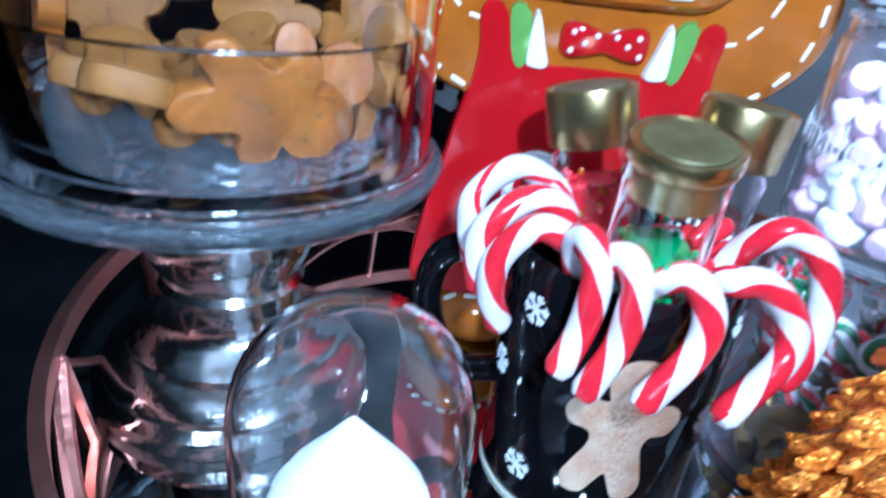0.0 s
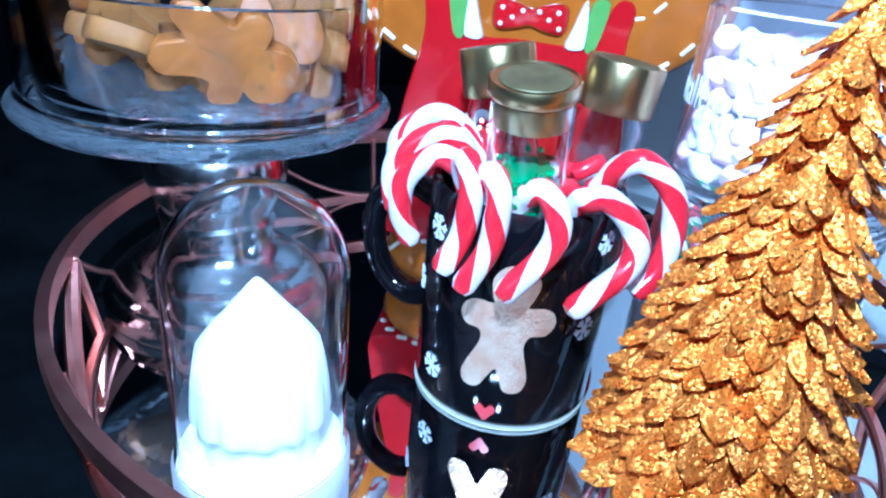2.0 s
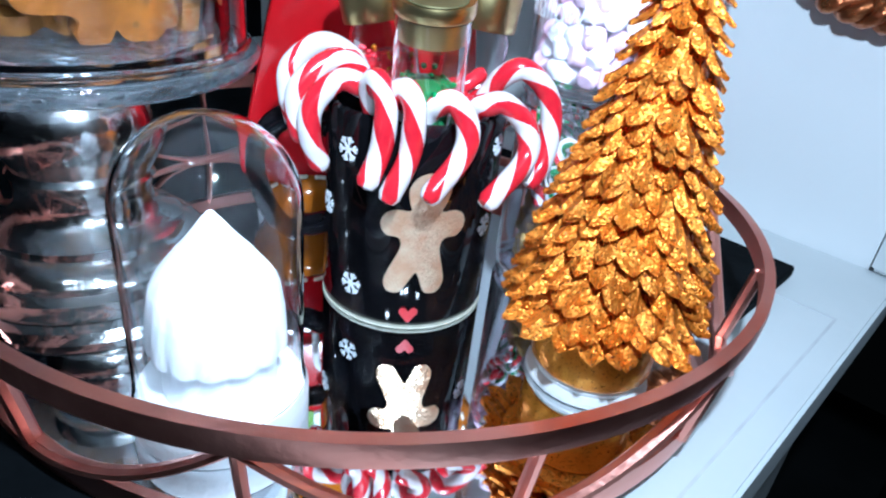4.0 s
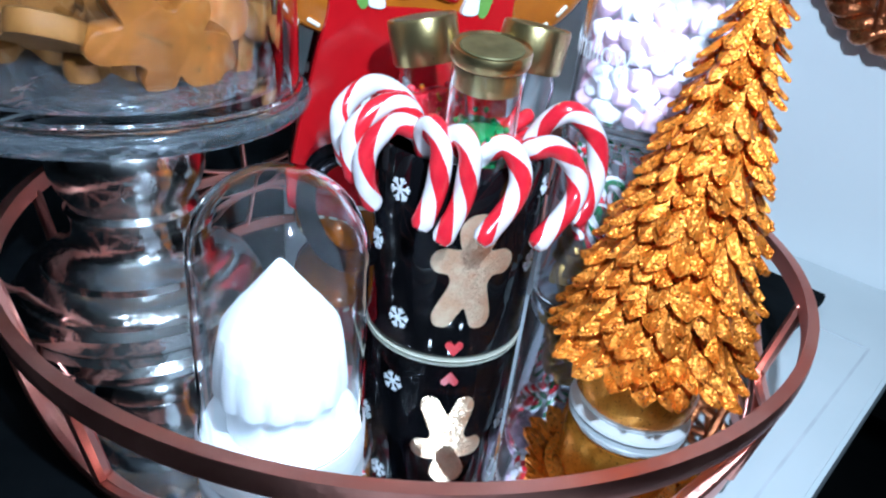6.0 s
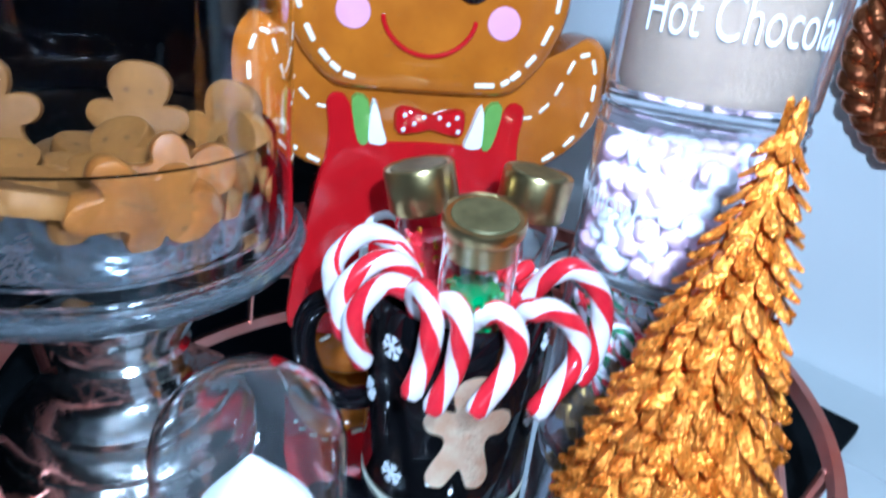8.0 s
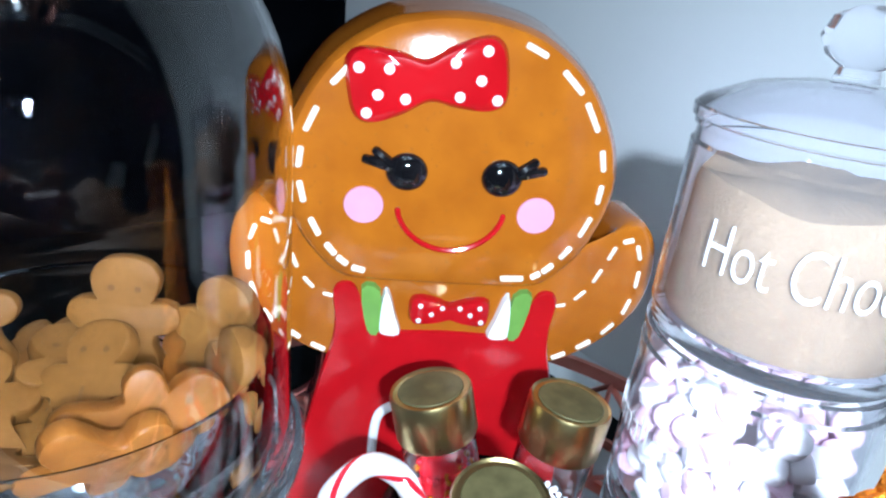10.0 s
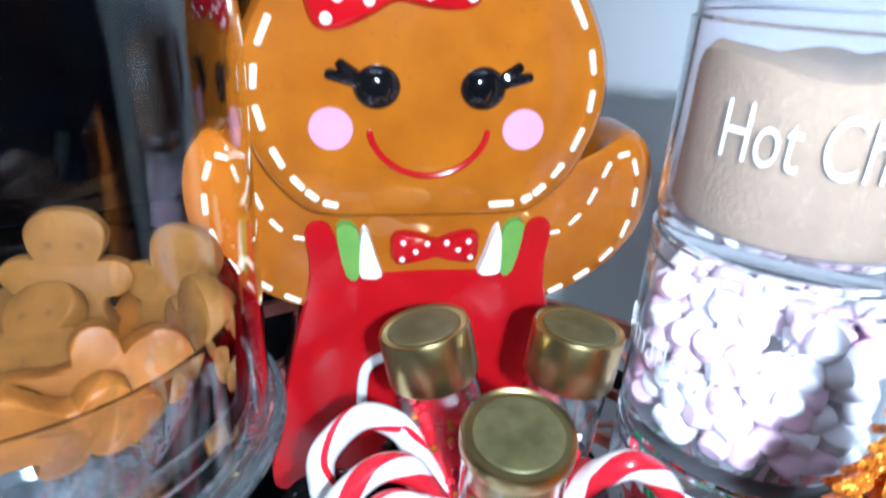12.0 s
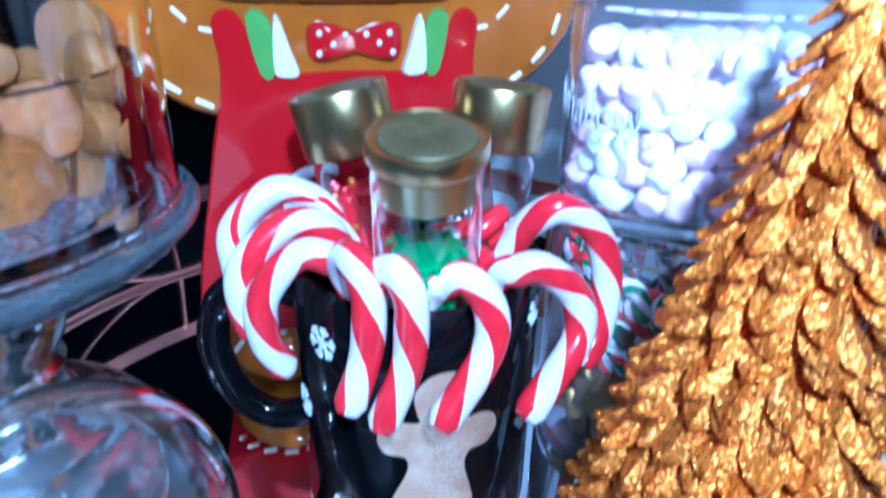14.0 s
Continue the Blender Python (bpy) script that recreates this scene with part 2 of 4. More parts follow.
def tube(points, radius, seg=12, bm=None, mi=0, twist=0.0, stripes=None, flat=1.0, caps=True, up=None):
    """A round (or flattened) bar along points; stripes: material index by sector, wound by twist (radians a metre)."""
    bm = bm or bmesh.new()
    pts = [Vector(p) for p in points]
    t0 = (pts[1] - pts[0]).normalized()
    side = t0.orthogonal().normalized() if up is None else t0.cross(Vector(up)).normalized()
    rings, run, prev = [], 0.0, t0
    count = len(pts)
    for i, p in enumerate(pts):
        t = (pts[min(i + 1, count - 1)] - pts[max(i - 1, 0)]).normalized()
        if up is None:
            side = (prev.rotation_difference(t) @ side).normalized()
        else:
            side = t.cross(Vector(up)).normalized()
        prev = t
        other = t.cross(side).normalized()
        if i:
            run += (p - pts[i - 1]).length
        r = radius(i / (count - 1)) if callable(radius) else radius
        rings.append([bm.verts.new(p + r * (math.cos(a) * side + flat * math.sin(a) * other)) for a in (2 * math.pi * k / seg + twist * run for k in range(seg))])
    for a, b in zip(rings, rings[1:]):
        for k in range(seg):
            f = bm.faces.new((a[k], a[(k + 1) % seg], b[(k + 1) % seg], b[k]))
            f.material_index = stripes[k * len(stripes) // seg] if stripes else mi
    if caps:
        for ring, p, s in ((rings[0], pts[0], -1), (rings[-1], pts[-1], 1)):
            t = ((pts[1] - pts[0]) if s < 0 else (pts[-1] - pts[-2])).normalized()
            r = radius(0 if s < 0 else 1) if callable(radius) else radius
            mid = [bm.verts.new(p + 0.7 * (v.co - p) + t * s * r * 0.55 * flat) for v in ring]
            tip = bm.verts.new(p + t * s * r * 0.75 * flat)
            for k in range(seg):
                n = (k + 1) % seg
                for f in (bm.faces.new((ring[k], ring[n], mid[n], mid[k])), bm.faces.new((mid[k], mid[n], tip))):
                    f.material_index = stripes[k * len(stripes) // seg] if stripes else mi
    return bm


def box(x0, x1, y0, y1, z0, z1, bm=None, bevel=0.0, mi=0):
    own = bmesh.new()
    bmesh.ops.create_cube(own, size=1.0)
    for v in own.verts:
        v.co = ((x0 + x1) / 2 + v.co.x * (x1 - x0), (y0 + y1) / 2 + v.co.y * (y1 - y0), (z0 + z1) / 2 + v.co.z * (z1 - z0))
    if bevel:
        bmesh.ops.bevel(own, geom=own.edges, offset=bevel, segments=2, affect="EDGES")
    if bm is None:
        return own
    ids = {v: bm.verts.new(v.co) for v in own.verts}
    for f in own.faces:
        bm.faces.new([ids[v] for v in f.verts]).material_index = mi
    own.free()
    return bm


def slab(outline, rings, bm=None, mi=0, centre=None, place=None):
    """An upright plate: outline in (x, z), rings of (inset scale, y) from front to back."""
    bm = bm or bmesh.new()
    place = place or (lambda x, y, z: (x, y, z))
    cx = centre[0] if centre else sum(p[0] for p in outline) / len(outline)
    cz = centre[1] if centre else sum(p[1] for p in outline) / len(outline)
    loops = []
    for s, y in rings:
        if s == 0:
            loops.append([bm.verts.new(place(cx, y, cz))])
        else:
            loops.append([bm.verts.new(place(cx + s * (x - cx), y, cz + s * (z - cz))) for x, z in outline])
    n = len(outline)
    for a, b in zip(loops, loops[1:]):
        for k in range(n):
            m = (k + 1) % n
            if len(a) == 1:
                f = bm.faces.new((a[0], b[k], b[m]))
            elif len(b) == 1:
                f = bm.faces.new((a[k], a[m], b[0]))
            else:
                f = bm.faces.new((a[k], a[m], b[m], b[k]))
            f.material_index = mi
    for loop in (loops[0], loops[-1]):
        if len(loop) > 2:
            bm.faces.new(loop).material_index = mi
    return bm


def blob(bm, c, r, mi=0, seg=20, rings=12, tilt=0.0):
    rot = Matrix.Rotation(tilt, 3, "Y")
    rows = []
    for i in range(rings + 1):
        a = math.pi * i / rings
        if i in (0, rings):
            rows.append([bm.verts.new(Vector(c) + rot @ Vector((0, 0, r[2] * math.cos(a))))])
        else:
            rows.append([bm.verts.new(Vector(c) + rot @ Vector((r[0] * math.sin(a) * math.cos(b), r[1] * math.sin(a) * math.sin(b), r[2] * math.cos(a)))) for b in (2 * math.pi * k / seg for k in range(seg))])
    for a, b in zip(rows, rows[1:]):
        for k in range(seg):
            m = (k + 1) % seg
            if len(a) == 1:
                f = bm.faces.new((a[0], b[k], b[m]))
            elif len(b) == 1:
                f = bm.faces.new((a[k], a[m], b[0]))
            else:
                f = bm.faces.new((a[k], a[m], b[m], b[k]))
            f.material_index = mi
    return bm


def rounded(points, steps=6):
    """A closed smooth outline through 2D points."""
    n, out = len(points), []
    for i in range(n):
        a, b, c, d = (Vector((*points[(i + k) % n], 0)) for k in (-1, 0, 1, 2))
        for s in range(steps):
            t = s / steps
            p = 0.5 * ((2 * b) + (c - a) * t + (2 * a - 5 * b + 4 * c - d) * t * t + (3 * b - a - 3 * c + d) * t ** 3)
            out.append((p.x, p.y))
    return out


HALF_MAN = [(0, 1.0), (0.2, 0.95), (0.32, 0.78), (0.28, 0.58), (0.24, 0.46), (0.46, 0.46), (0.62, 0.38), (0.67, 0.22), (0.56, 0.08), (0.36, 0.06),
            (0.31, -0.1), (0.42, -0.4), (0.48, -0.62), (0.4, -0.78), (0.2, -0.78), (0.09, -0.6)]
STUBBY = [(0, 1.0), (0.26, 0.95), (0.42, 0.76), (0.40, 0.54), (0.34, 0.42), (0.50, 0.42), (0.66, 0.34), (0.70, 0.16), (0.58, 0.0), (0.42, -0.04), (0.40, -0.2), (0.50, -0.45), (0.54, -0.64), (0.42, -0.80), (0.2, -0.78), (0.08, -0.62)]
MAN = rounded(HALF_MAN + [(0, -0.46)] + [(-x, z) for x, z in HALF_MAN[:0:-1]], 3)
BISCUIT = rounded(STUBBY + [(0, -0.54)] + [(-x, z) for x, z in STUBBY[:0:-1]], 3)

# ---- the setting: a white corner with a dark wall, turned against the view ----
TURN = 33.0
corner = pose(0, 0, 0, 0, 0, TURN)


def setting(name, bm, material, label="", smooth=False):
    ob = new(name, mesh_of(name, bm, material, smooth))
    ob.matrix_world = corner
    return tagged(ob, label, kind="structure")


setting("worktop", box(-0.80, 0.279, -0.164, 0.585, -0.045, -0.015, bevel=0.002), M["white_paint"], "white painted wooden top with a routed panel line")
setting("wall_white", box(0.279, 0.33, -0.144, 0.585, -0.85, 1.6), M["white_wall"], "white painted wall behind the jars")
setting("trim", box(0.271, 0.33, -0.30, -0.1455, -0.013, 1.6, bevel=0.002), M["white_paint"], "white painted upright trim")
# stays dark by its near-black colour, which stands for the shade there
setting("wall_dark", box(-1.6, 0.33, 0.587, 0.65, -0.85, 1.6), M["shaded_wall"], "dark wall, its shade put into a near-black colour")
# unseen walls and ceiling, added to close the room and keep reflections dark
setting("wall_left", box(-1.65, -1.6, -1.6, 0.65, -0.85, 1.6), M["unseen_dim_room"])
setting("wall_back", box(-1.65, 1.5, -1.65, -1.6, -0.85, 1.6), M["unseen_dim_room"])
setting("wall_right", box(1.5, 1.55, -1.65, -0.30, -0.85, 1.6), M["unseen_dim_room"])
setting("wall_side", box(0.331, 1.5, -0.30, -0.25, -0.85, 1.6), M["unseen_dim_room"])
setting("floor", box(-1.65, 1.55, -1.65, 0.65, -0.90, -0.85), M["dark_floor"], "dark grey floor far below")
setting("ceiling", box(-1.65, 1.55, -1.65, 0.65, 1.6, 1.65), M["unseen_dim_room"])
cab = box(-0.78, 0.27, -0.150, 0.583, -0.849, -0.0455)
setting("cabinet_side", cab, M["white_paint"], "white painted cabinet under the top")
# routed line in the white top: thin dark recesses let in flush
for name, b in (("groove", box(-0.6, 0.190, -0.1498, -0.1484, -0.0152, -0.0146)), ("groove", box(0.1886, 0.190, -0.1482, -0.116, -0.0152, -0.0146))):
    setting(name, b, M["groove"])

slate = thing("slate_board", (0, 0, -0.0148), "square black slate board under the copper tray", "board")
slate.matrix_world = corner @ pose(0, 0, -0.0148)
part("board", box(-0.78, 0.2200, -0.1150, 0.583, 0, 0.0072, bevel=0.0008), M["slate"], slate, smooth=False)

# ---- copper tray with a mirror floor ----
TC = Vector((-0.010, 0.036))
tray = thing("tray", (TC.x, TC.y, -0.0074), "round rose copper tray with open curved sides and mirror base", "tray")
part("mirror_base", lathe([(0, 0.0035), (0.1705, 0.0035), (0.1715, 0.0045), (0.1715, 0.0068), (0.1705, 0.0074), (0, 0.0074)], 128), M["mirror"], tray, "mirror glass floor", smooth=False)


def band(r, z0, z1, thick):
    return lathe([(r - thick, z0), (r, z0), (r + 0.0004, (z0 + z1) / 2), (r, z1), (r - thick, z1)], 160, close=True)


part("lower_ring", band(0.1752, 0.0002, 0.0105, 0.0030), M["copper"], tray)
part("upper_ring", band(0.1835, 0.0450, 0.0535, 0.0042), M["copper"], tray)


def side_point(angle, z):
    r = 0.1735 + (0.1810 - 0.1735) * (z / 0.05)
    return Vector((r * math.cos(angle), r * math.sin(angle), z))


POSTS = [radians(-134 + 25.7 * k) for k in range(14)]
for k, a in enumerate(POSTS):
    part("post", tube([side_point(a, 0.0085), side_point(a, 0.030), side_point(a, 0.0465)], 0.0030, 8, flat=0.5, up=(-math.sin(a), math.cos(a), 0)), M["copper"], tray, smooth=False)
    b = POSTS[(k + 1) % len(POSTS)]
    if b < a:
        b += 2 * math.pi
    lo, hi = (0.0085, 0.0455) if k % 2 == 0 else (0.0455, 0.0085)
    line = []
    for s in range(19):
        t = s / 18
        e = t ** 1.9 if k % 2 == 0 else 1 - (1 - t) ** 1.9
        line.append(side_point(a + (b - a) * t, lo + (hi - lo) * e))
    part("curved_bar", tube(line, 0.0032, 8, flat=0.42, up=(0, 0, 1)), M["copper"], tray, smooth=False)

# ---- cake stand with glass bowl and dome ----
SC = (-0.141, 0.027)
stand = thing("cake_stand", (*SC, 0.0002), "silver turned cake stand with a thick clear glass plate", "cake stand")
stem = [(0, 0), (0.0525, 0), (0.0545, 0.003), (0.0540, 0.009), (0.0500, 0.0115), (0.0505, 0.015), (0.0470, 0.019), (0.0400, 0.0215), (0.0395, 0.0245), (0.0360, 0.027),
        (0.0300, 0.0295), (0.0265, 0.034), (0.0255, 0.040), (0.0262, 0.045), (0.0275, 0.0475), (0.0255, 0.050), (0.0262, 0.0525), (0.0290, 0.0570), (0.0312, 0.0640),
        (0.0316, 0.0700), (0.0300, 0.0770), (0.0265, 0.0825), (0.0235, 0.0850), (0.0245, 0.0875), (0.0300, 0.0890), (0, 0.0890)]
part("pedestal", lathe(stem, 72), M["silver"], stand, "polished hammered silver pedestal")
plate = [(0, 0.0895), (0.030, 0.0895), (0.038, 0.0897), (0.046, 0.0899), (0.053, 0.0902), (0.060, 0.0906), (0.066, 0.0916), (0.070, 0.0927), (0.0735, 0.0940), (0.0768, 0.0975), (0.0772, 0.1000), (0.0760, 0.1018), (0.0735, 0.1015), (0.0700, 0.0985), (0.060, 0.0965), (0, 0.0960)]
part("plate", lathe(plate, 128), M["ripple_glass"], stand, "thick clear glass plate", shadow=False)

bowl = thing("glass_bowl", (*SC, 0.0970), "clear glass bowl of small gingerbread biscuits", "bowl")
part("bowl_wall", lathe([(0, 0.0), (0.0600, 0.0), (0.0640, 0.003), (0.0655, 0.010), (0.0655, 0.046), (0.0648, 0.0472), (0.0638, 0.046), (0.0630, 0.013), (0.060, 0.0085), (0, 0.0080)], 96), M["glass"], bowl, shadow=False)
dome = thing("glass_dome", (*SC, 0.1020), "tall clear glass dome over the biscuits", "dome")
prof = [(0.0700, 0.0), (0.0718, 0.002), (0.0718, 0.118)] + [(0.0718 * math.cos(a), 0.118 + 0.074 * math.sin(a)) for a in (math.pi / 2 * k / 14 for k in range(1, 14))] + [(0, 0.192)]
inner = [(max(r - 0.0017, 0), z - (0.0017 if z > 0.12 else 0)) for r, z in prof]
part("dome_wall", lathe(prof + inner[::-1], 96, close=True), M["glass"], dome, shadow=False)
part("rim", lathe([(0.0720, 0.0004), (0.0734, 0.0012), (0.0736, 0.0026), (0.0726, 0.0036), (0.0720, 0.0034)], 96, close=True), M["glass"], dome, "rounded glass rim", shadow=False)

# ---- biscuits ----
def biscuit(name, m, material, outline, size, thick):
    outline = [(x * size, z * size) for x, z in outline]
    rings = [(0.93, -thick / 2), (0.98, -thick * 0.42), (1.0, -thick * 0.2), (1.0, thick * 0.25), (0.96, thick / 2)]
    bm = slab(outline, rings, centre=(0, 0.1 * size))
    front = -thick / 2
    for x in (-0.16, 0.16):
        slab([(size * (x + 0.045 * math.cos(a)), size * (0.58 + 0.045 * math.sin(a))) for a in (math.pi * k / 4 for k in range(8))], [(1.0, front - 0.00012), (1.0, front + 0.0004)], bm, 1)
    slab([(-0.022 * size, 0.12 * size), (0.022 * size, 0.12 * size), (0.014 * size, -0.34 * size), (-0.014 * size, -0.34 * size)], [(1.0, front - 0.00012), (1.0, front + 0.0004)], bm, 1)
    ob = new(name, mesh_of(name, bm, [material, M["biscuit_line"]]))
    ob.matrix_world = m
    return ob


COOKIES = [
    (0.008, 0.026, 0.1440, -10, 4, 2, "m"), (-0.046, 0.020, 0.1440, -12, -8, 14, "m"), (0.042, 0.020, 0.1400, -14, 8, -30, "m"), (-0.055, -0.006, 0.1375, -8, 24, -58, "d"),
    (0.050, 0.000, 0.1330, -10, 16, -62, "m"), (-0.028, -0.012, 0.1290, -66, 8, 28, "m"), (0.004, -0.002, 0.1320, -50, -12, -14, "m"), (0.027, -0.020, 0.1350, -38, 75, -14, "d"),
    (0.024, -0.036, 0.1235, -22, 118, 12, "d"), (-0.016, -0.034, 0.1200, -66, -18, 205, "m"), (-0.004, 0.012, 0.1190, -70, 10, 40, "m"), (0.032, 0.022, 0.1200, -60, 0, -40, "d"),
    (-0.030, 0.026, 0.1190, -74, 0, 300, "m"), (0.000, -0.014, 0.1110, -84, 0, 20, "m"), (-0.032, 0.006, 0.1100, -86, 0, 110, "m"), (0.030, 0.000, 0.1105, -85, 0, 200, "m"), (0.006, 0.034, 0.1120, -82, 0, 70, "m"),
]
for x, y, z, rx, ry, rz, kind in COOKIES:
    at = pose(SC[0] + x, SC[1] + y, z - (0.0095 if z > 0.128 else 0.0), rx, ry, rz)
    if kind == "m":
        ob = biscuit("gingerbread_biscuit", at, M["biscuit"], BISCUIT, 0.0285, 0.0076)
        tagged(ob, "small plain gingerbread man biscuit in the glass bowl", "biscuit", "biscuits in the bowl")
    else:
        ob = biscuit("gingerbread_biscuit", at, M["biscuit_dark"], BISCUIT, 0.0285, 0.0076)
        tagged(ob, "orange-brown gingerbread man biscuit in the glass bowl", "biscuit", "biscuits in the bowl")

# ---- ceramic cookie jar figure: one mesh ----
FX, FY = -0.0118, 0.0540
fig = bmesh.new()
FIG_MATS = [M[k] for k in ("ginger", "red_glaze", "cream_glaze", "white_glaze", "green_glaze", "pink_glaze", "black_gloss")]


def front(scale_out, y):
    return [(0, y - 0.0006), (0.55, y - 0.0004), (0.86, y + 0.0002), (0.95, y + 0.0016), (0.99, y + 0.0045), (1.0, y + 0.009)]


HC = (-0.0152, 0.2065)
HALF_HEAD = [(0, 0.0487), (0.0145, 0.0473), (0.0290, 0.0425), (0.0445, 0.0305), (0.0555, 0.0125), (0.0593, -0.0020), (0.0585, -0.0155), (0.0530, -0.0300), (0.0465, -0.0390), (0.0400, -0.0450), (0.0330, -0.0476), (0.0150, -0.0482), (0, -0.0483)]


def head_line(scale):
    return rounded([(HC[0] + scale * x, HC[1] + scale * z) for x, z in HALF_HEAD] + [(HC[0] - scale * x, HC[1] + scale * z) for x, z in HALF_HEAD[-2:0:-1]], 4)


slab(head_line(1.045), front(1, FY) + [(1.03, FY + 0.018), (1.07, FY + 0.030), (1.07, FY + 0.040), (0.98, FY + 0.049), (0.85, FY + 0.053), (0, FY + 0.056)], fig, 0, centre=HC)
ARM = [(0.0, 0.160), (0.030, 0.153), (0.046, 0.1535), (0.0535, 0.160), (0.0585, 0.172), (0.0645, 0.182), (0.074, 0.185), (0.0815, 0.176), (0.0835, 0.160), (0.080, 0.144), (0.070, 0.131), (0.056, 0.121), (0.042, 0.116), (0.030, 0.112), (0.0, 0.110)]
ARM = [(1.03 * x, z) for x, z in ARM]
body = rounded([(FX + x, z) for x, z in ARM] + [(FX - x, z) for x, z in ARM[-2:0:-1]], 5)
slab(body, front(1, FY + 0.008) + [(1.0, FY + 0.036), (0.94, FY + 0.044), (0, FY + 0.047)], fig, 0, centre=(FX, 0.147))
DRESS = [(0.0, 0.134), (0.020, 0.1335), (0.030, 0.136), (0.0345, 0.152), (0.040, 0.1545), (0.0435, 0.150), (0.0425, 0.138), (0.0435, 0.126), (0.0475, 0.110), (0.052, 0.088), (0.0575, 0.062), (0.060, 0.040), (0.055, 0.032), (0.030, 0.029), (0.0, 0.029)]
DRESS = [(1.05 * x, z) for x, z in DRESS]
dress = rounded([(FX + x, z) for x, z in DRESS] + [(FX - x, z) for x, z in DRESS[-2:0:-1]], 5)
slab(dress, [(0.975, FY + 0.0058), (0.99, FY + 0.0066), (1.0, FY + 0.0095), (1.0, FY + 0.052), (0.93, FY + 0.060), (0, FY + 0.062)], fig, 1, centre=(FX, 0.095))
for s in (-1, 1):
    blob(fig, (FX + s * 0.031, FY + 0.030, 0.0185), (0.0285, 0.034, 0.0184), 0)
    # shoulder straps, green bands and white points
    slab(rounded([(FX + s * x, z) for x, z in ((0.0266, 0.1520), (0.0346, 0.1530), (0.0312, 0.1325), (0.0258, 0.1325))], 3), [(0, FY + 0.0046), (0.9, FY + 0.0049), (1.0, FY + 0.0090)], fig, 4)
    slab(rounded([(FX + s * x, z) for x, z in ((0.0232, 0.1515), (0.0258, 0.1510), (0.0268, 0.1350), (0.0248, 0.1312), (0.0175, 0.1318), (0.0200, 0.1410))], 3), [(0, FY + 0.0036), (0.85, FY + 0.0040), (1.0, FY + 0.0085)], fig, 3)
    # eyes, lashes, cheeks
    blob(fig, (HC[0] + s * 0.0172, FY - 0.0008, 0.2022), (0.0076, 0.0036, 0.0070), 6)
    for dx, dz in ((0.0115, 0.0072), (0.0150, 0.0040)):
        tube([(HC[0] + s * 0.0215, FY - 0.0010, 0.2035), (HC[0] + s * (0.0172 + dx), FY - 0.0010, 0.2020 + dz)], lambda t: 0.0024 - 0.0006 * t, 8, fig, 6)
    slab([(HC[0] + s * 0.0318 + 0.0076 * math.cos(t), 0.1888 + 0.0074 * math.sin(t)) for t in (2 * math.pi * k / 28 for k in range(28))], [(0, FY - 0.0012), (0.92, FY - 0.0011), (1.0, FY + 0.0010)], fig, 5)
tube([(HC[0] + 0.0195 * math.sin(t), FY - 0.0010, 0.1880 - 0.0150 * math.cos(t) ** 1.2) for t in (math.pi / 2 * (-1 + k / 12) * 0.999 for k in range(25))], 0.0011, 8, fig, 1)
# stitches round the head and the arms
seam = head_line(0.925)
for k in range(25):
    i = round(len(seam) * (k + 0.5) / 25)
    p, q = seam[i % len(seam)], seam[(i + 2) % len(seam)]
    if p[1] < HC[1] - 0.041 and abs(p[0] - HC[0]) < 0.026 or p[1] > HC[1] + 0.026 and p[0] < HC[0] + 0.012:
        continue
    tube([(p[0], FY + 0.0002, p[1]), (q[0], FY + 0.0002, q[1])], 0.0013, 8, fig, 2, flat=0.8)
SEAM = [(0.046, 0.121), (0.056, 0.126), (0.066, 0.133), (0.0740, 0.1425), (0.0775, 0.155), (0.0775, 0.168), (0.0735, 0.1785), (0.0665, 0.1765), (0.0625, 0.1665), (0.0580, 0.1560), (0.0510, 0.1485), (0.0410, 0.1465)]
for s in (-1, 1):
    for (x0, z0), (x1, z1) in zip(SEAM, SEAM[1:]):
        a, b = Vector((x0, z0)), Vector((x1, z1))
        p, q = a.lerp(b, 0.22), a.lerp(b, 0.70)
        tube([(FX + s * p.x, FY + 0.0082, p.y), (FX + s * q.x, FY + 0.0082, q.y)], 0.0011, 8, fig, 2, flat=0.8)
    for k in range(7):
        a = math.pi * (0.12 + 0.13 * k)
        tube([(FX + s * 0.031 + 0.0265 * math.cos(a) * 0.9, FY + 0.003 + 0.004 * abs(math.cos(a)), 0.0185 + 0.013 * math.sin(a)), (FX + s * 0.031 + 0.0265 * math.cos(a + 0.2) * 0.9, FY + 0.003, 0.0185 + 0.013 * math.sin(a + 0.2))], 0.0011, 8, fig, 2)


def bow(cx, cz, w, h, y, tilt, dots, dot_r):
    rot = Matrix.Rotation(tilt, 2)
    shape = [(0, 0.30), (0.35, 0.46), (0.75, 0.55), (0.96, 0.40), (1.0, 0.0), (0.96, -0.42), (0.75, -0.55), (0.35, -0.46), (0, -0.32)]
    line = shape + [(-x, z) for x, z in shape[-2:0:-1]]
    pts = [rot @ Vector((x * w, z * h)) for x, z in line]
    slab(rounded([(cx + p.x, cz + p.y) for p in pts], 4), [(0, y - 0.0028), (0.4, y - 0.0032), (0.75, y - 0.0030), (0.93, y - 0.0016), (1.0, y + 0.0012), (1.0, y + 0.004)], fig, 1, centre=(cx, cz))
    for x, z in dots:
        p = rot @ Vector((x * w, z * h))
        blob(fig, (cx + p.x, y - 0.0030, cz + p.y), (dot_r, 0.0009, dot_r), 3, 14, 8)


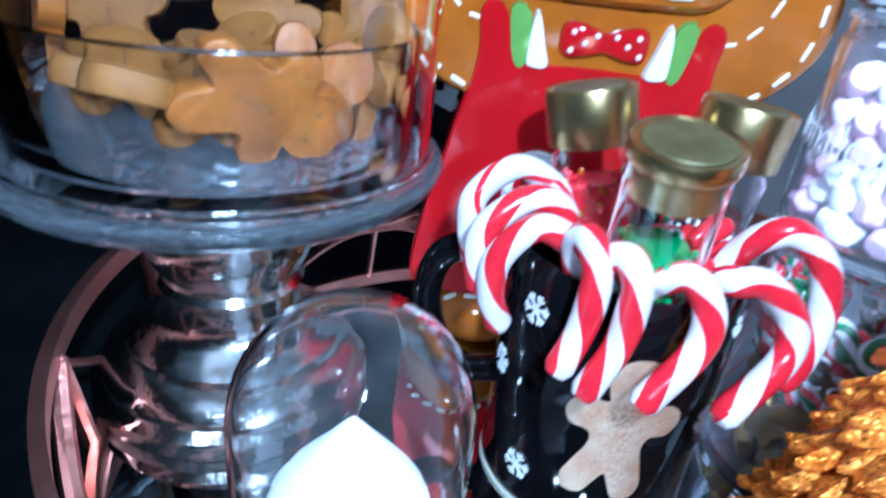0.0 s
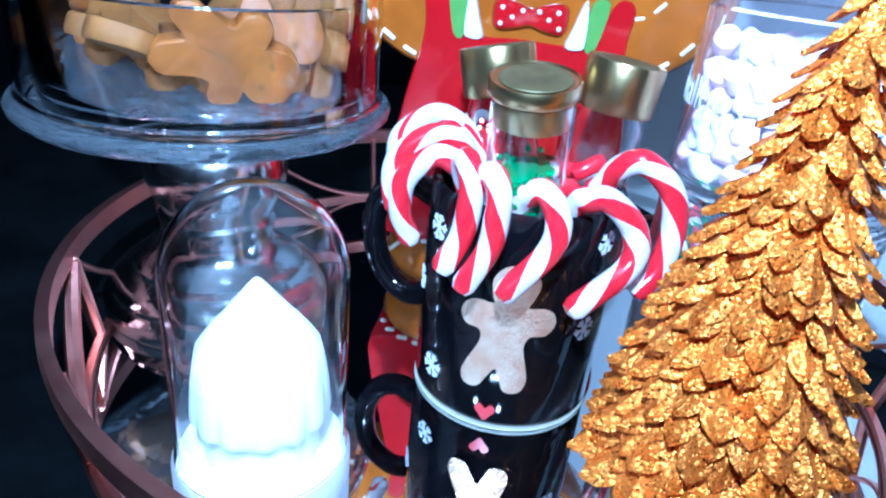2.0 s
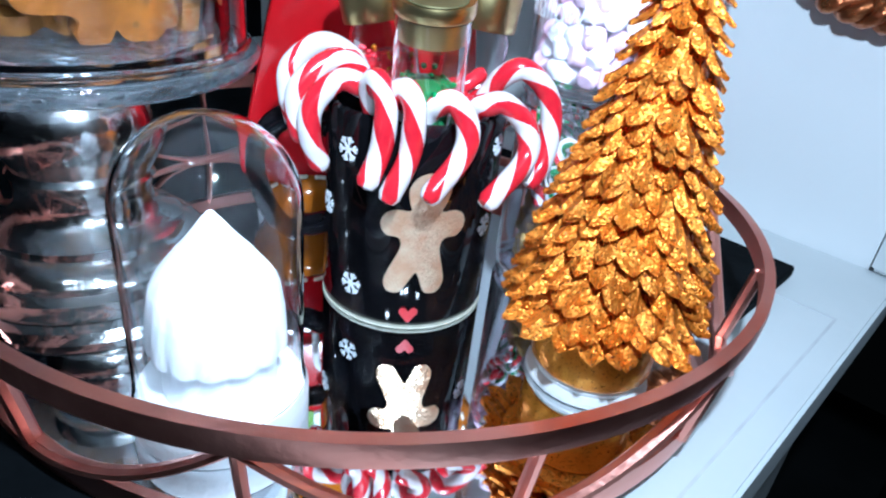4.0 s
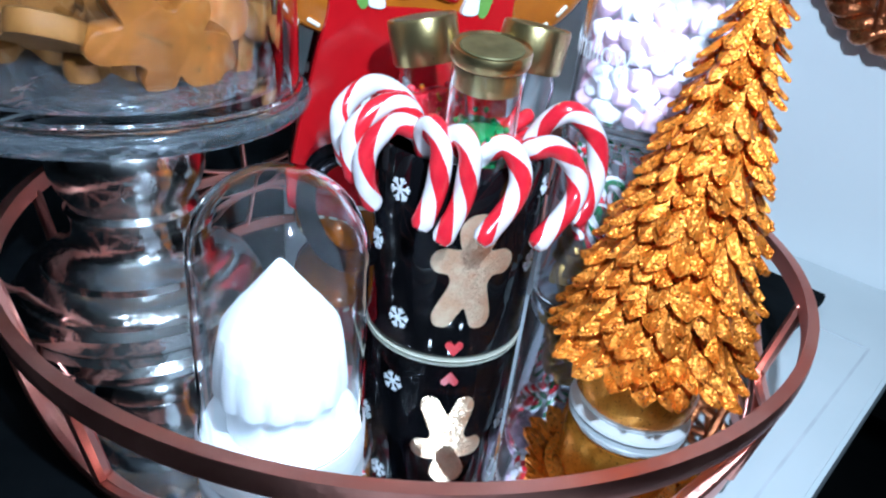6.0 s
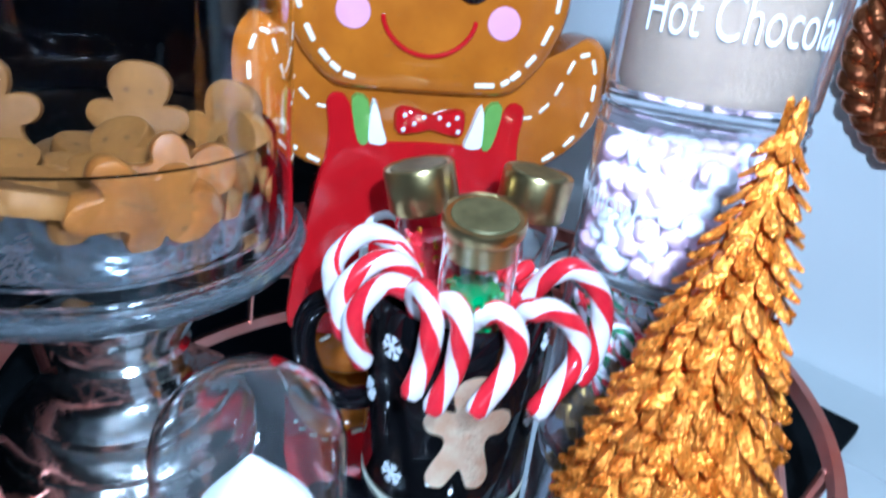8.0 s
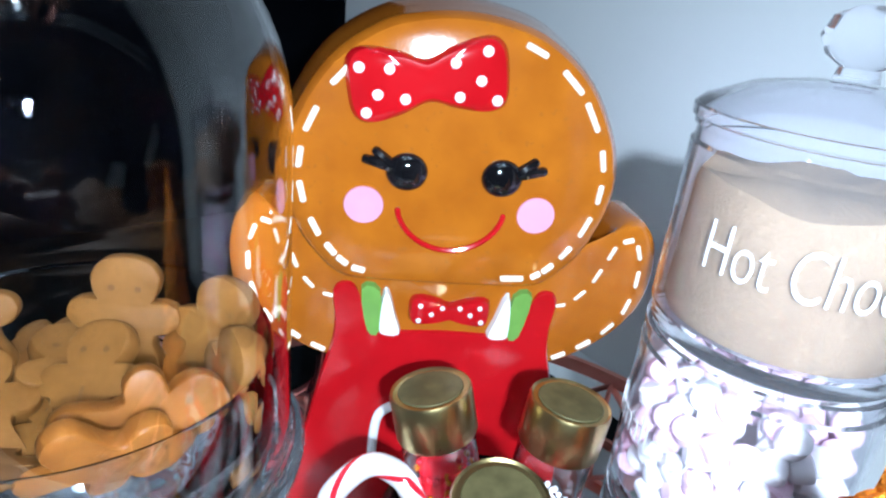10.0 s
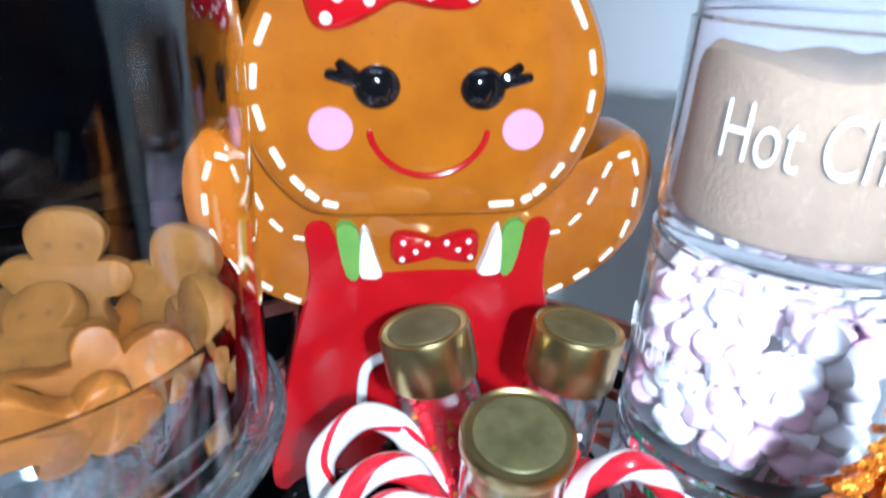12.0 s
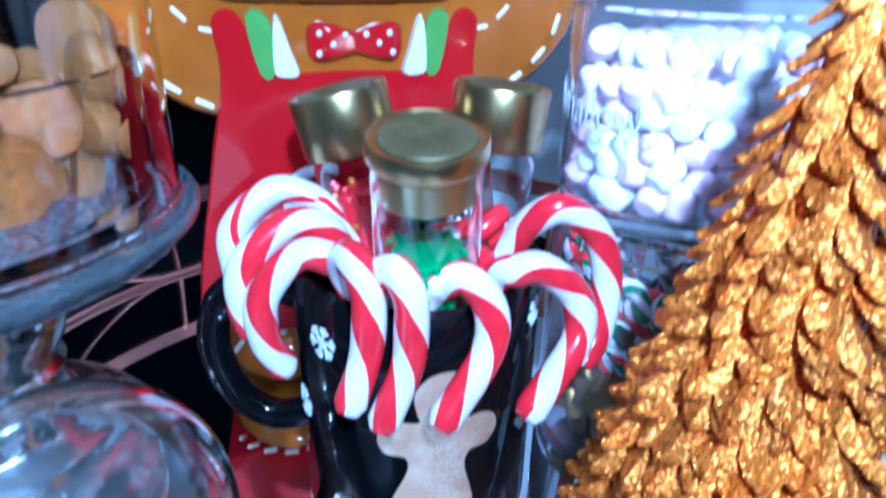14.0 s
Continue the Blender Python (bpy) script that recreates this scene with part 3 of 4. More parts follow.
bow(HC[0] - 0.0123, 0.2345, 0.0282, 0.0235, FY - 0.0005, radians(10),
    [(-0.80, 0.28), (-0.45, 0.22), (-0.62, -0.12), (-0.78, -0.36), (-0.30, -0.22), (0.33, 0.22), (0.72, 0.34), (0.62, -0.06), (0.35, -0.26), (0.80, -0.36)], 0.0019)
bow(FX + 0.0015, 0.1435, 0.0168, 0.0120, FY + 0.0065, 0, [(-0.72, 0.25), (-0.45, -0.05), (-0.74, -0.3), (0.70, 0.25), (0.48, -0.02), (0.76, -0.28), (-0.2, 0.2), (0.22, 0.22)], 0.0011)
tube(smooth_line([(FX - 0.026, FY + 0.0040, 0.070), (FX - 0.0255, FY + 0.0036, 0.086), (FX - 0.0235, FY + 0.0036, 0.0945), (FX - 0.017, FY + 0.0036, 0.0985), (FX - 0.0095, FY + 0.0036, 0.0975)], 6), 0.0021, 10, fig, 3)
figure = new("cookie_jar", mesh_of("cookie_jar", fig, FIG_MATS))
tagged(figure, "glossy ceramic gingerbread girl cookie jar in red dungarees", "cookie jar")

# ---- black mug with prints ----
MUG_R, MUG_H = 0.0375, 0.0915
mug = thing("mug", (0, 0, 0.0004), "tall glossy black mug with gingerbread and snowflake prints", "mug")
part("cup", lathe([(0, 0.0012), (0.0355, 0.0012), (MUG_R, 0.004), (MUG_R, MUG_H - 0.002), (MUG_R - 0.0012, MUG_H), (MUG_R - 0.0034, MUG_H - 0.001), (MUG_R - 0.0040, MUG_H - 0.006), (MUG_R - 0.0042, 0.008), (0.02, 0.006), (0, 0.006)], 96), M["black_glaze"], mug)
part("foot_ring", lathe([(0.0345, 0), (0.0370, 0), (0.0376, 0.0005), (0.0372, 0.0011), (0.0345, 0.0009)], 96, close=True), M["cream_clay"], mug, "pale unglazed foot ring")
ha = radians(164)
hd, hz = Vector((math.cos(ha), math.sin(ha), 0)), Vector((0, 0, 1))
loop = smooth_line([hd * 0.036 + hz * 0.074, hd * 0.050 + hz * 0.078, hd * 0.063 + hz * 0.070, hd * 0.067 + hz * 0.052, hd * 0.061 + hz * 0.034, hd * 0.049 + hz * 0.026, hd * 0.036 + hz * 0.029], 6)
part("handle", tube(loop, 0.0054, 14), M["black_glaze"], mug)


def wrapped(outline, azimuth, z, r, thick=0.0003):
    """A thin print laid round an upright cylinder."""
    bm = bmesh.new()
    face = bm.faces.new([bm.verts.new((x, h, 0)) for x, h in outline])
    bmesh.ops.triangulate(bm, faces=[face])
    for _ in range(3):
        bmesh.ops.subdivide_edges(bm, edges=[e for e in bm.edges if e.calc_length() > 0.0016], cuts=1)
        bmesh.ops.triangulate(bm, faces=bm.faces)
    bmesh.ops.solidify(bm, geom=bm.faces, thickness=thick)
    low = min(v.co.z for v in bm.verts)
    for v in bm.verts:
        a, d = radians(azimuth) + v.co.x / r, r + 0.00005 + v.co.z - low
        v.co = (d * math.cos(a), d * math.sin(a), z + v.co.y)
    return bm


def strip(bm, x0, z0, x1, z1, w, azimuth, z, r, off=0.0003):
    d = Vector((x1 - x0, z1 - z0))
    n = Vector((-d.y, d.x)).normalized() * w / 2
    corners = [(x0 + n.x, z0 + n.y), (x0 - n.x, z0 - n.y), (x1 - n.x, z1 - n.y), (x1 + n.x, z1 + n.y)]
    verts = []
    for y in (0.00003, off):
        for x, h in corners:
            a = radians(azimuth) + x / r
            verts.append(bm.verts.new(((r + y) * math.cos(a), (r + y) * math.sin(a), z + h)))
    for f in ((0, 1, 2, 3), (4, 7, 6, 5), (0, 4, 5, 1), (1, 5, 6, 2), (2, 6, 7, 3), (3, 7, 4, 0)):
        bm.faces.new([verts[i] for i in f])


part("gingerbread_print", wrapped([(0.0262 * (x + 0.10 * z), z * 0.0300 - 0.003) for x, z in MAN], -92.0, 0.0458, MUG_R), M["copper_print"], mug, "rose gold glitter gingerbread man print")
HEART = [(0, -1.0), (0.55, -0.35), (0.95, 0.25), (0.75, 0.75), (0.35, 0.8), (0, 0.4), (-0.35, 0.8), (-0.75, 0.75), (-0.95, 0.25), (-0.55, -0.35)]
part("heart_print", wrapped([(x * 0.0042, z * 0.0040) for x, z in rounded(HEART, 3)], -96, 0.0082, MUG_R), M["red_print"], mug, "red heart print")
for az, z, size in ((-144, 0.076, 0.0052), (-137, 0.0172, 0.0052), (-42, 0.045, 0.0050), (-38, 0.080, 0.0046), (-165, 0.048, 0.005)):
    bm = bmesh.new()
    for k in range(6):
        a = math.pi * k / 3 + 0.2
        c, s = math.cos(a), math.sin(a)
        strip(bm, 0, 0, size * c, size * s, size * 0.2, az, z, MUG_R, 0.0003 + 0.00002 * k)
        for w in (-0.7, 0.7):
            strip(bm, size * 0.55 * c, size * 0.55 * s, size * 0.55 * c + size * 0.42 * math.cos(a + w), size * 0.55 * s + size * 0.42 * math.sin(a + w), size * 0.15, az, z, MUG_R, 0.00045 + 0.00002 * k)
    part("snowflake_print", bm, M["white_print"], mug, "white snowflake print", smooth=False)

# ---- striped candy canes hooked over the rim ----
CANES = [
    ((0.004, -0.010), [(-0.0228, -0.0240, 0.0965), (-0.0222, -0.0315, 0.1060), (-0.0195, -0.0370, 0.1010), (-0.0190, -0.0385, 0.0935), (-0.0205, -0.0398, 0.0820), (-0.0250, -0.0437, 0.0720)]),
    ((0.010, -0.004), [(-0.0150, -0.0300, 0.0965), (-0.0124, -0.0385, 0.1046), (-0.0098, -0.0425, 0.1000), (-0.0094, -0.0430, 0.0920), (-0.0108, -0.0435, 0.0805), (-0.0172, -0.0470, 0.0678)]),
    ((-0.012, -0.006), [(-0.0030, -0.0300, 0.0920), (0.0010, -0.0365, 0.1000), (0.0055, -0.0405, 0.1015), (0.0102, -0.0435, 0.0938), (0.0083, -0.0470, 0.0840), (-0.0032, -0.0528, 0.0708)]),
    ((-0.010, 0.004), [(0.0150, -0.0280, 0.0935), (0.0200, -0.0340, 0.0995), (0.0260, -0.0365, 0.1005), (0.0352, -0.0365, 0.0918), (0.0355, -0.0400, 0.0805), (0.0198, -0.0500, 0.0675)]),
    ((-0.012, 0.010), [(0.0240, -0.0150, 0.0970), (0.0290, -0.0195, 0.1070), (0.0365, -0.0220, 0.1105), (0.0468, -0.0230, 0.1020), (0.0498, -0.0255, 0.0895), (0.0470, -0.0300, 0.0760), (0.0420, -0.0330, 0.0690)]),
    ((0.014, -0.002), [(-0.0215, -0.0190, 0.0950), (-0.0265, -0.0215, 0.1010), (-0.0350, -0.0205, 0.1022), (-0.0442, -0.0235, 0.0930), (-0.0448, -0.0240, 0.0810), (-0.0412, -0.0220, 0.0705)]),
    ((0.012, 0.006), [(-0.0225, -0.0090, 0.0970), (-0.0285, -0.0110, 0.1060), (-0.0375, -0.0120, 0.1072), (-0.0480, -0.0155, 0.0990), (-0.0500, -0.0170, 0.0890), (-0.0480, -0.0175, 0.0800)]),
    ((0.010, 0.014), [(-0.0225, 0.0050, 0.0970), (-0.0290, 0.0080, 0.1060), (-0.0400, 0.0090, 0.1095), (-0.0515, 0.0045, 0.1010), (-0.0525, 0.0020, 0.0900), (-0.0500, 0.0000, 0.0800)]),
]
BANDS = ["000001111111000000111111", "000000111111000001111110", "000001111110000001111110", "000000111111000000111111", "000000111111000001111111", "000000111111000000111111", "000000111111000001111110", "000000000110000000000110"]
for ((bx, by), hook), bands in zip(CANES, BANDS):
    line = smooth_line([(bx, by, 0.020), ((bx + hook[0][0]) / 2, (by + hook[0][1]) / 2, 0.060)] + hook, 12)
    bm = tube(line, lambda t: 0.0043 + 0.00012 * math.sin(19 * t), 24, twist=-115.0, stripes=[int(c) for c in bands])
    cane = new("candy_cane", mesh_of("candy_cane", bm, [M["candy_white"], M["candy_red"]]))
    tagged(cane, "thick red and white striped candy cane hooked on the mug", "candy cane", "candy canes in the mug")


# ---- small bottles of sprinkles ----
def bottle(top, foot, fill_name, fills, level, label, deep=0.0185):
    top, foot = Vector(top), Vector(foot)
    m = Matrix.Translation(foot) @ (top - foot).to_track_quat("Z", "Y").to_matrix().to_4x4()
    h = (top - foot).length
    ob = new("sprinkle_bottle")
    ob.empty_display_size = 0.01
    ob.matrix_world = m
    tagged(ob, label, "bottle", "bottles in the mug")
    neck = h - deep
    glass = [(0, 0), (0.0125, 0), (0.0134, 0.0015), (0.0134, neck - 0.004), (0.0118, neck - 0.001), (0.0112, h - 0.003), (0.0102, h - 0.003), (0.0108, neck - 0.0015), (0.0124, neck - 0.005), (0.0124, 0.002), (0, 0.002)]
    if deep < 0.01:
        glass = [(0, 0), (0.0125, 0), (0.0136, 0.0015), (0.0136, neck - 0.0005), (0.0126, neck - 0.0005), (0.0126, 0.002), (0, 0.002)]
    part("glass_body", lathe(glass, 40), M["glass"], ob, shadow=False)
    lid = part("lid", lathe([(0, h - 0.0012), (0.0132, h - 0.0012), (0.0140, h - 0.0006), (0.0145, h - 0.0018), (0.0145, neck + 0.001), (0.0140, neck), (0.0128, neck)], 48), M["gold_lid"], ob, "shiny gold screw lid")
    part("lid_disc", lathe([(0, h - 0.0006), (0.0112, h - 0.0006), (0.0116, h - 0.0010)], 40), M["lid_dark"], lid, "darker matt centre")
    if deep < 0.01:
        part("collar", lathe([(0.0112, h - 0.0150), (0.0122, h - 0.0150), (0.0124, h - 0.0140), (0.0124, h - 0.0065), (0.0108, h - 0.0065)], 40, close=True), M["gold_lid"], ob, "gold inner collar")
    bm = bmesh.new()
    rnd = random.Random(len(fill_name) + int(h * 1e4))
    for k in range(330):
        a, r = rnd.uniform(0, 2 * math.pi), 0.0110 * math.sqrt(rnd.uniform(0.35, 1))
        z = rnd.uniform(0.004, level)
        blob(bm, (r * math.cos(a), r * math.sin(a), z), (0.0013, 0.0013, 0.0013), rnd.randrange(len(fills)), 6, 4)
    lathe([(0, 0.003), (0.0092, 0.003), (0.0092, level - 0.003), (0, level - 0.002)], 20, bm, 0)
    part("sprinkles", bm, fills, ob, fill_name)
    return ob


bottle((-0.0040, -0.0335, 0.1365), (0.0010, -0.0130, 0.030), "green sugar sprinkles", [M["candy_green"]], 0.079, "small bottle of green sprinkles with gold lid", 0.0060)
bottle((-0.0205, 0.0175, 0.1370), (0.0040, 0.0080, 0.030), "red sugar sprinkles", [M["candy_red"], M["ginger"]], 0.082, "small bottle of red sprinkles leaning, gold lid")
bottle((0.0280, 0.0110, 0.1380), (0.0160, 0.0080, 0.030), "white and red sprinkles", [M["candy_white"], M["candy_red"], M["candy_white"]], 0.066, "upright small bottle of red and white sprinkles")

# loose wrapped sweets between the bottles
rnd = random.Random(5)
for k in range(7):
    bm = bmesh.new()
    c = Vector((0.012 + rnd.uniform(-0.006, 0.010), -0.014 + rnd.uniform(-0.008, 0.008), 0.096 + rnd.uniform(-0.004, 0.006)))
    tube([c, c + Vector((rnd.uniform(-0.008, 0.008), rnd.uniform(-0.005, 0.005), rnd.uniform(-0.002, 0.005)))], 0.0032, 10, bm, 0)
    sweet = new("sweet", mesh_of("sweet", bm, [M[("candy_red", "candy_white", "candy_red")[k % 3]]]))
    tagged(sweet, "small red or white sweet resting in the mug", "sweet", "sweets in the mug")


# ---- trees ----
def leaf(bm, base, out, up, length, width, thick, mi=0):
    """A broad ridged petal that curls up towards its rounded tip."""
    side = out.cross(up).normalized()
    rows = []
    for t, w in ((0.0, 0.55), (0.30, 0.92), (0.58, 1.0), (0.82, 0.72), (0.96, 0.30)):
        mid = base + out * length * t + up * thick * (1.0 + 0.55 * t * t)
        rows.append([bm.verts.new(mid + side * width * 0.5 * w * q - up * thick * (0.95 * abs(q) ** 1.5 + (0.28 if abs(q) == 0.5 else 0))) for q in (-1, -0.5, 0, 0.5, 1)])
    tip = bm.verts.new(base + out * length * 1.04 + up * thick * 1.0)
    low = bm.verts.new(base + out * length * 0.35 - up * thick * 0.6)
    for a, b in zip(rows, rows[1:]):
        for k in range(4):
            bm.faces.new((a[k], a[k + 1], b[k + 1], b[k])).material_index = mi
    rim = [r[0] for r in rows] + [tip] + [r[4] for r in rows[::-1]]
    for k in range(4):
        bm.faces.new((rows[-1][k], rows[-1][k + 1], tip)).material_index = mi
    for a, b in zip(rim, rim[1:]):
        bm.faces.new((a, b, low)).material_index = mi


def fir(z0, z1, r0, tiers, per, length, width, seed, lean=(0, 0), thick=0.0026, droop=0.75, spike=True, shape=lambda t: 1 - t):
    rnd = random.Random(seed)
    bm = bmesh.new()
    core = [(0, z0 - 0.001), (r0 * 0.72, z0)] + [(r0 * 0.70 * shape(t) + 0.0012, z0 + 0.006 + (z1 - z0 - 0.014) * t) for t in (k / 12 for k in range(13))] + [(0, z1 if spike else z1 - 0.0065)]
    lathe(core, 24, bm, 0)
    for i in range(tiers):
        t = i / (tiers - 1)
        z = z0 + 0.006 + (z1 - z0 - 0.014) * t
        r = r0 * 0.70 * shape(t) + 0.0015 * t
        n = max(5, round(per * (1 - t) + 4 * t))
        for k in range(n):
            a = 2 * math.pi * (k + 0.5 * (i % 2) + rnd.uniform(-0.18, 0.18)) / n
            d = Vector((math.cos(a), math.sin(a), 0))
            down = droop * rnd.uniform(0.8, 1.2)
            d2 = Matrix.Rotation(rnd.uniform(-0.4, 0.4), 3, "Z") @ d
            out = (d2 - Vector((0, 0, down))).normalized()
            up = (d * down + Vector((0, 0, 1))).normalized()
            s = (1 - 0.50 * t) * rnd.uniform(0.85, 1.15)
            leaf(bm, d * r + Vector((0, 0, z + rnd.uniform(-0.002, 0.002))), out, up, length * s, width * s * rnd.uniform(0.9, 1.2), thick * s)
    for turn in (0, 1, 2) if spike else ():
        q = Matrix.Rotation(turn * 2.1, 3, "Z")
        leaf(bm, q @ Vector((0, -0.002, z1 - 0.014)), q @ Vector((0, 0.1, 1)).normalized(), q @ Vector((0, -1, 0.1)).normalized(), 0.017, 0.006, 0.002)
    for v in bm.verts:
        v.co.x += lean[0] * (v.co.z - z0)
        v.co.y += lean[1] * (v.co.z - z0)
    return bm


gold = thing("gold_tree", (0.0655, -0.0705, 0.0004), "glittering gold resin christmas tree ornament on a round base", "tree ornament")
part("crown", fir(0.0360, 0.1830, 0.0405, 22, 26, 0.0150, 0.0098, 3, lean=(0.012, -0.014), thick=0.0026, droop=1.15), M["gold_glitter"], gold, "layered broad gold leaves with glitter", smooth=False)
part("base", lathe([(0, 0.0075), (0.0225, 0.0075), (0.0240, 0.0095), (0.0243, 0.0165), (0.0240, 0.0285), (0.0225, 0.0340), (0, 0.0365)], 64), M["gold_base"], gold, "rounded gold drum")
part("foot", lathe([(0, 0), (0.0238, 0), (0.0250, 0.0012), (0.0246, 0.0026), (0.0215, 0.0040), (0.0222, 0.0058), (0.0215, 0.0073), (0, 0.0073)], 64), M["frost"], gold, "pale frosted foot")

cloche = thing("glass_cloche", (-0.0755, -0.0790, 0.0004), "small clear glass cloche over a white tree, white base", "cloche")
CR = 0.0272
line = [(CR + 0.0008, 0.0140), (CR, 0.020), (CR, 0.0785)] + [(CR * math.cos(a), 0.0785 + 0.0278 * math.sin(a)) for a in (math.pi / 2 * k / 12 for k in range(1, 12))] + [(0, 0.1063)]
inner = [(max(r - 0.0009, 0), z - (0.0009 if z > 0.08 else 0)) for r, z in line]
part("glass_cover", lathe(line + inner[::-1], 72, close=True), M["glass"], cloche, shadow=False)
part("base", lathe([(0, 0), (0.0280, 0), (0.0290, 0.0015), (0.0290, 0.0110), (0.0280, 0.0135), (0, 0.0138)], 72), M["snow"], cloche, "round white base")
white = thing("white_tree", (-0.0755, -0.0790, 0.0144), "small matt white tree under the glass cloche", "tree ornament")


def folded_tree(profile, lobes, seg=120):
    """A small tree of pressed tiers: a turned outline whose skirt is scalloped."""
    bm = lathe([(r, z) for r, z, _ in profile], seg)
    depth = {round(z, 6): d for r, z, d in profile}
    for v in bm.verts:
        r = math.hypot(v.co.x, v.co.y)
        if r > 1e-6:
            a = math.atan2(v.co.y, v.co.x)
            k = 1 + depth[round(v.co.z, 6)] * (abs(math.sin(a * lobes / 2)) - 0.6) + 0.012 * noise.noise(Vector((v.co.x * 160, v.co.y * 160, v.co.z * 160)))
            v.co.x, v.co.y = v.co.x * k, v.co.y * k
            v.co.z -= depth[round(v.co.z, 6)] * 0.012 * abs(math.sin(a * lobes / 2))
    return bm


TIERS = [(0, 0.0, 0), (0.0185, 0.0001, 0.02), (0.0182, 0.0090, 0.02), (0.0178, 0.0170, 0.03), (0.0215, 0.0165, 0.055), (0.0218, 0.0185, 0.05), (0.0212, 0.0270, 0.03), (0.0202, 0.0340, 0.03), (0.0190, 0.0395, 0.03),
         (0.0168, 0.0430, 0.04), (0.0130, 0.0480, 0.04), (0.0098, 0.0520, 0.04), (0.0065, 0.0560, 0.03), (0.0035, 0.0598, 0.02), (0.0012, 0.0625, 0), (0, 0.0632, 0)]
part("crown", folded_tree(TIERS, 14), M["snow"], white)


# ---- stacked storage jar ----
JC, JR = (0.0910, 0.0100), 0.0400


def jar_section(name, z0, z1, label):
    ob = thing(name, (*JC, z0), label, "jar", "stacked jars")
    h = z1 - z0
    prof = [(0, 0), (JR - 0.003, 0), (JR - 0.001, 0.0015), (JR - 0.001, 0.0055), (JR, 0.0070), (JR, h - 0.0075), (JR - 0.0012, h - 0.0065), (JR - 0.0012, h - 0.0030), (JR, h - 0.0020), (JR, h - 0.0004), (JR - 0.002, h - 0.0003),
            (JR - 0.0026, h - 0.006), (JR - 0.0026, 0.0075), (JR - 0.006, 0.0050), (0, 0.0050)]
    part("wall", lathe(prof, 96), M["acrylic"], ob, shadow=False)
    return ob


def writing(text, parent, r, azimuth, z, size, material, width, lift=0.0004):
    """Letters bent round an upright jar; azimuth is that of the middle."""
    curve = bpy.data.curves.new("writing", "FONT")
    curve.body, curve.size, curve.extrude, curve.offset, curve.align_x = text, size, 0.0001, -0.00022, "CENTER"
    curve.resolution_u = 4
    tmp = new("writing_line", curve)
    bpy.context.view_layer.update()
    me = bpy.data.meshes.new_from_object(tmp.evaluated_get(bpy.context.evaluated_depsgraph_get()))
    bpy.data.objects.remove(tmp)
    bpy.data.curves.remove(curve)
    wide = max(v.co.x for v in me.vertices) - min(v.co.x for v in me.vertices)
    for v in me.vertices:
        a = radians(azimuth) + v.co.x * width / wide / r
        d = r + lift + v.co.z
        v.co = (d * math.cos(a), d * math.sin(a), z + v.co.y)
    me.materials.clear()
    me.materials.append(material)
    me.name = "writing"
    ob = new("writing", me)
    ob.parent = parent
    return ob


top_jar = jar_section("jar_of_cocoa", 0.1670, 0.2360, "clear jar of pale cocoa powder lettered Hot Chocolate")
writing("Hot Chocolate", top_jar, JR, -104, 0.0285, 0.0225, M["white_print"], 0.085, lift=-0.0028)["label"] = "white lettering"
rnd = random.Random(2)
cocoa = bmesh.new()
lathe([(0, 0.0052), (0.0290, 0.0052), (0.0330, 0.0068), (0.0350, 0.0110), (0.0353, 0.0480), (0.0345, 0.0520), (0.024, 0.0535), (0, 0.0505)], 72, cocoa, 0)
for v in cocoa.verts:
    if v.co.z > 0.04:
        v.co.z += 0.006 * noise.noise(Vector((v.co.x * 45, v.co.y * 45, 1.3))) + 0.10 * -v.co.x * 0.6
powder = new("cocoa_powder", mesh_of("cocoa_powder", cocoa, M["cocoa"]))
powder.matrix_world = pose(*JC, 0.1670)
tagged(powder, "pale brown cocoa powder filling the top jar", "cocoa", kind="stuff")
cover = [(0.0412, 0.0694), (0.0414, 0.0725), (0.0385, 0.0752), (0.026, 0.0807), (0.012, 0.0832), (0, 0.0838)]
under = [(max(r - 0.0016, 0), z - 0.0012 if r < 0.04 else z) for r, z in cover]
jar_lid = part("lid", lathe(cover + under[::-1], 72, close=True), M["acrylic"], top_jar, "clear domed lid", shadow=False)
part("knob", lathe([(0, 0.0842), (0.0062, 0.0842), (0.0055, 0.0877), (0.0100, 0.0907), (0.0125, 0.0957), (0.0105, 0.1012), (0.005, 0.1042), (0, 0.1047)], 40), M["acrylic"], jar_lid, "round clear knob", shadow=False)

mid_jar = jar_section("jar_of_marshmallows", 0.0960, 0.1665, "clear jar of mini marshmallows with white lettering")
writing("Marshmallows", mid_jar, JR, -186, 0.0300, 0.0165, M["white_print"], 0.072)["label"] = "white lettering"
low_jar = jar_section("jar_of_canes", 0.0006, 0.0955, "clear jar of mini candy canes with white lettering")
writing("Candy Canes", low_jar, JR, -84, 0.0560, 0.0185, M["white_print"], 0.088)["label"] = "white lettering"

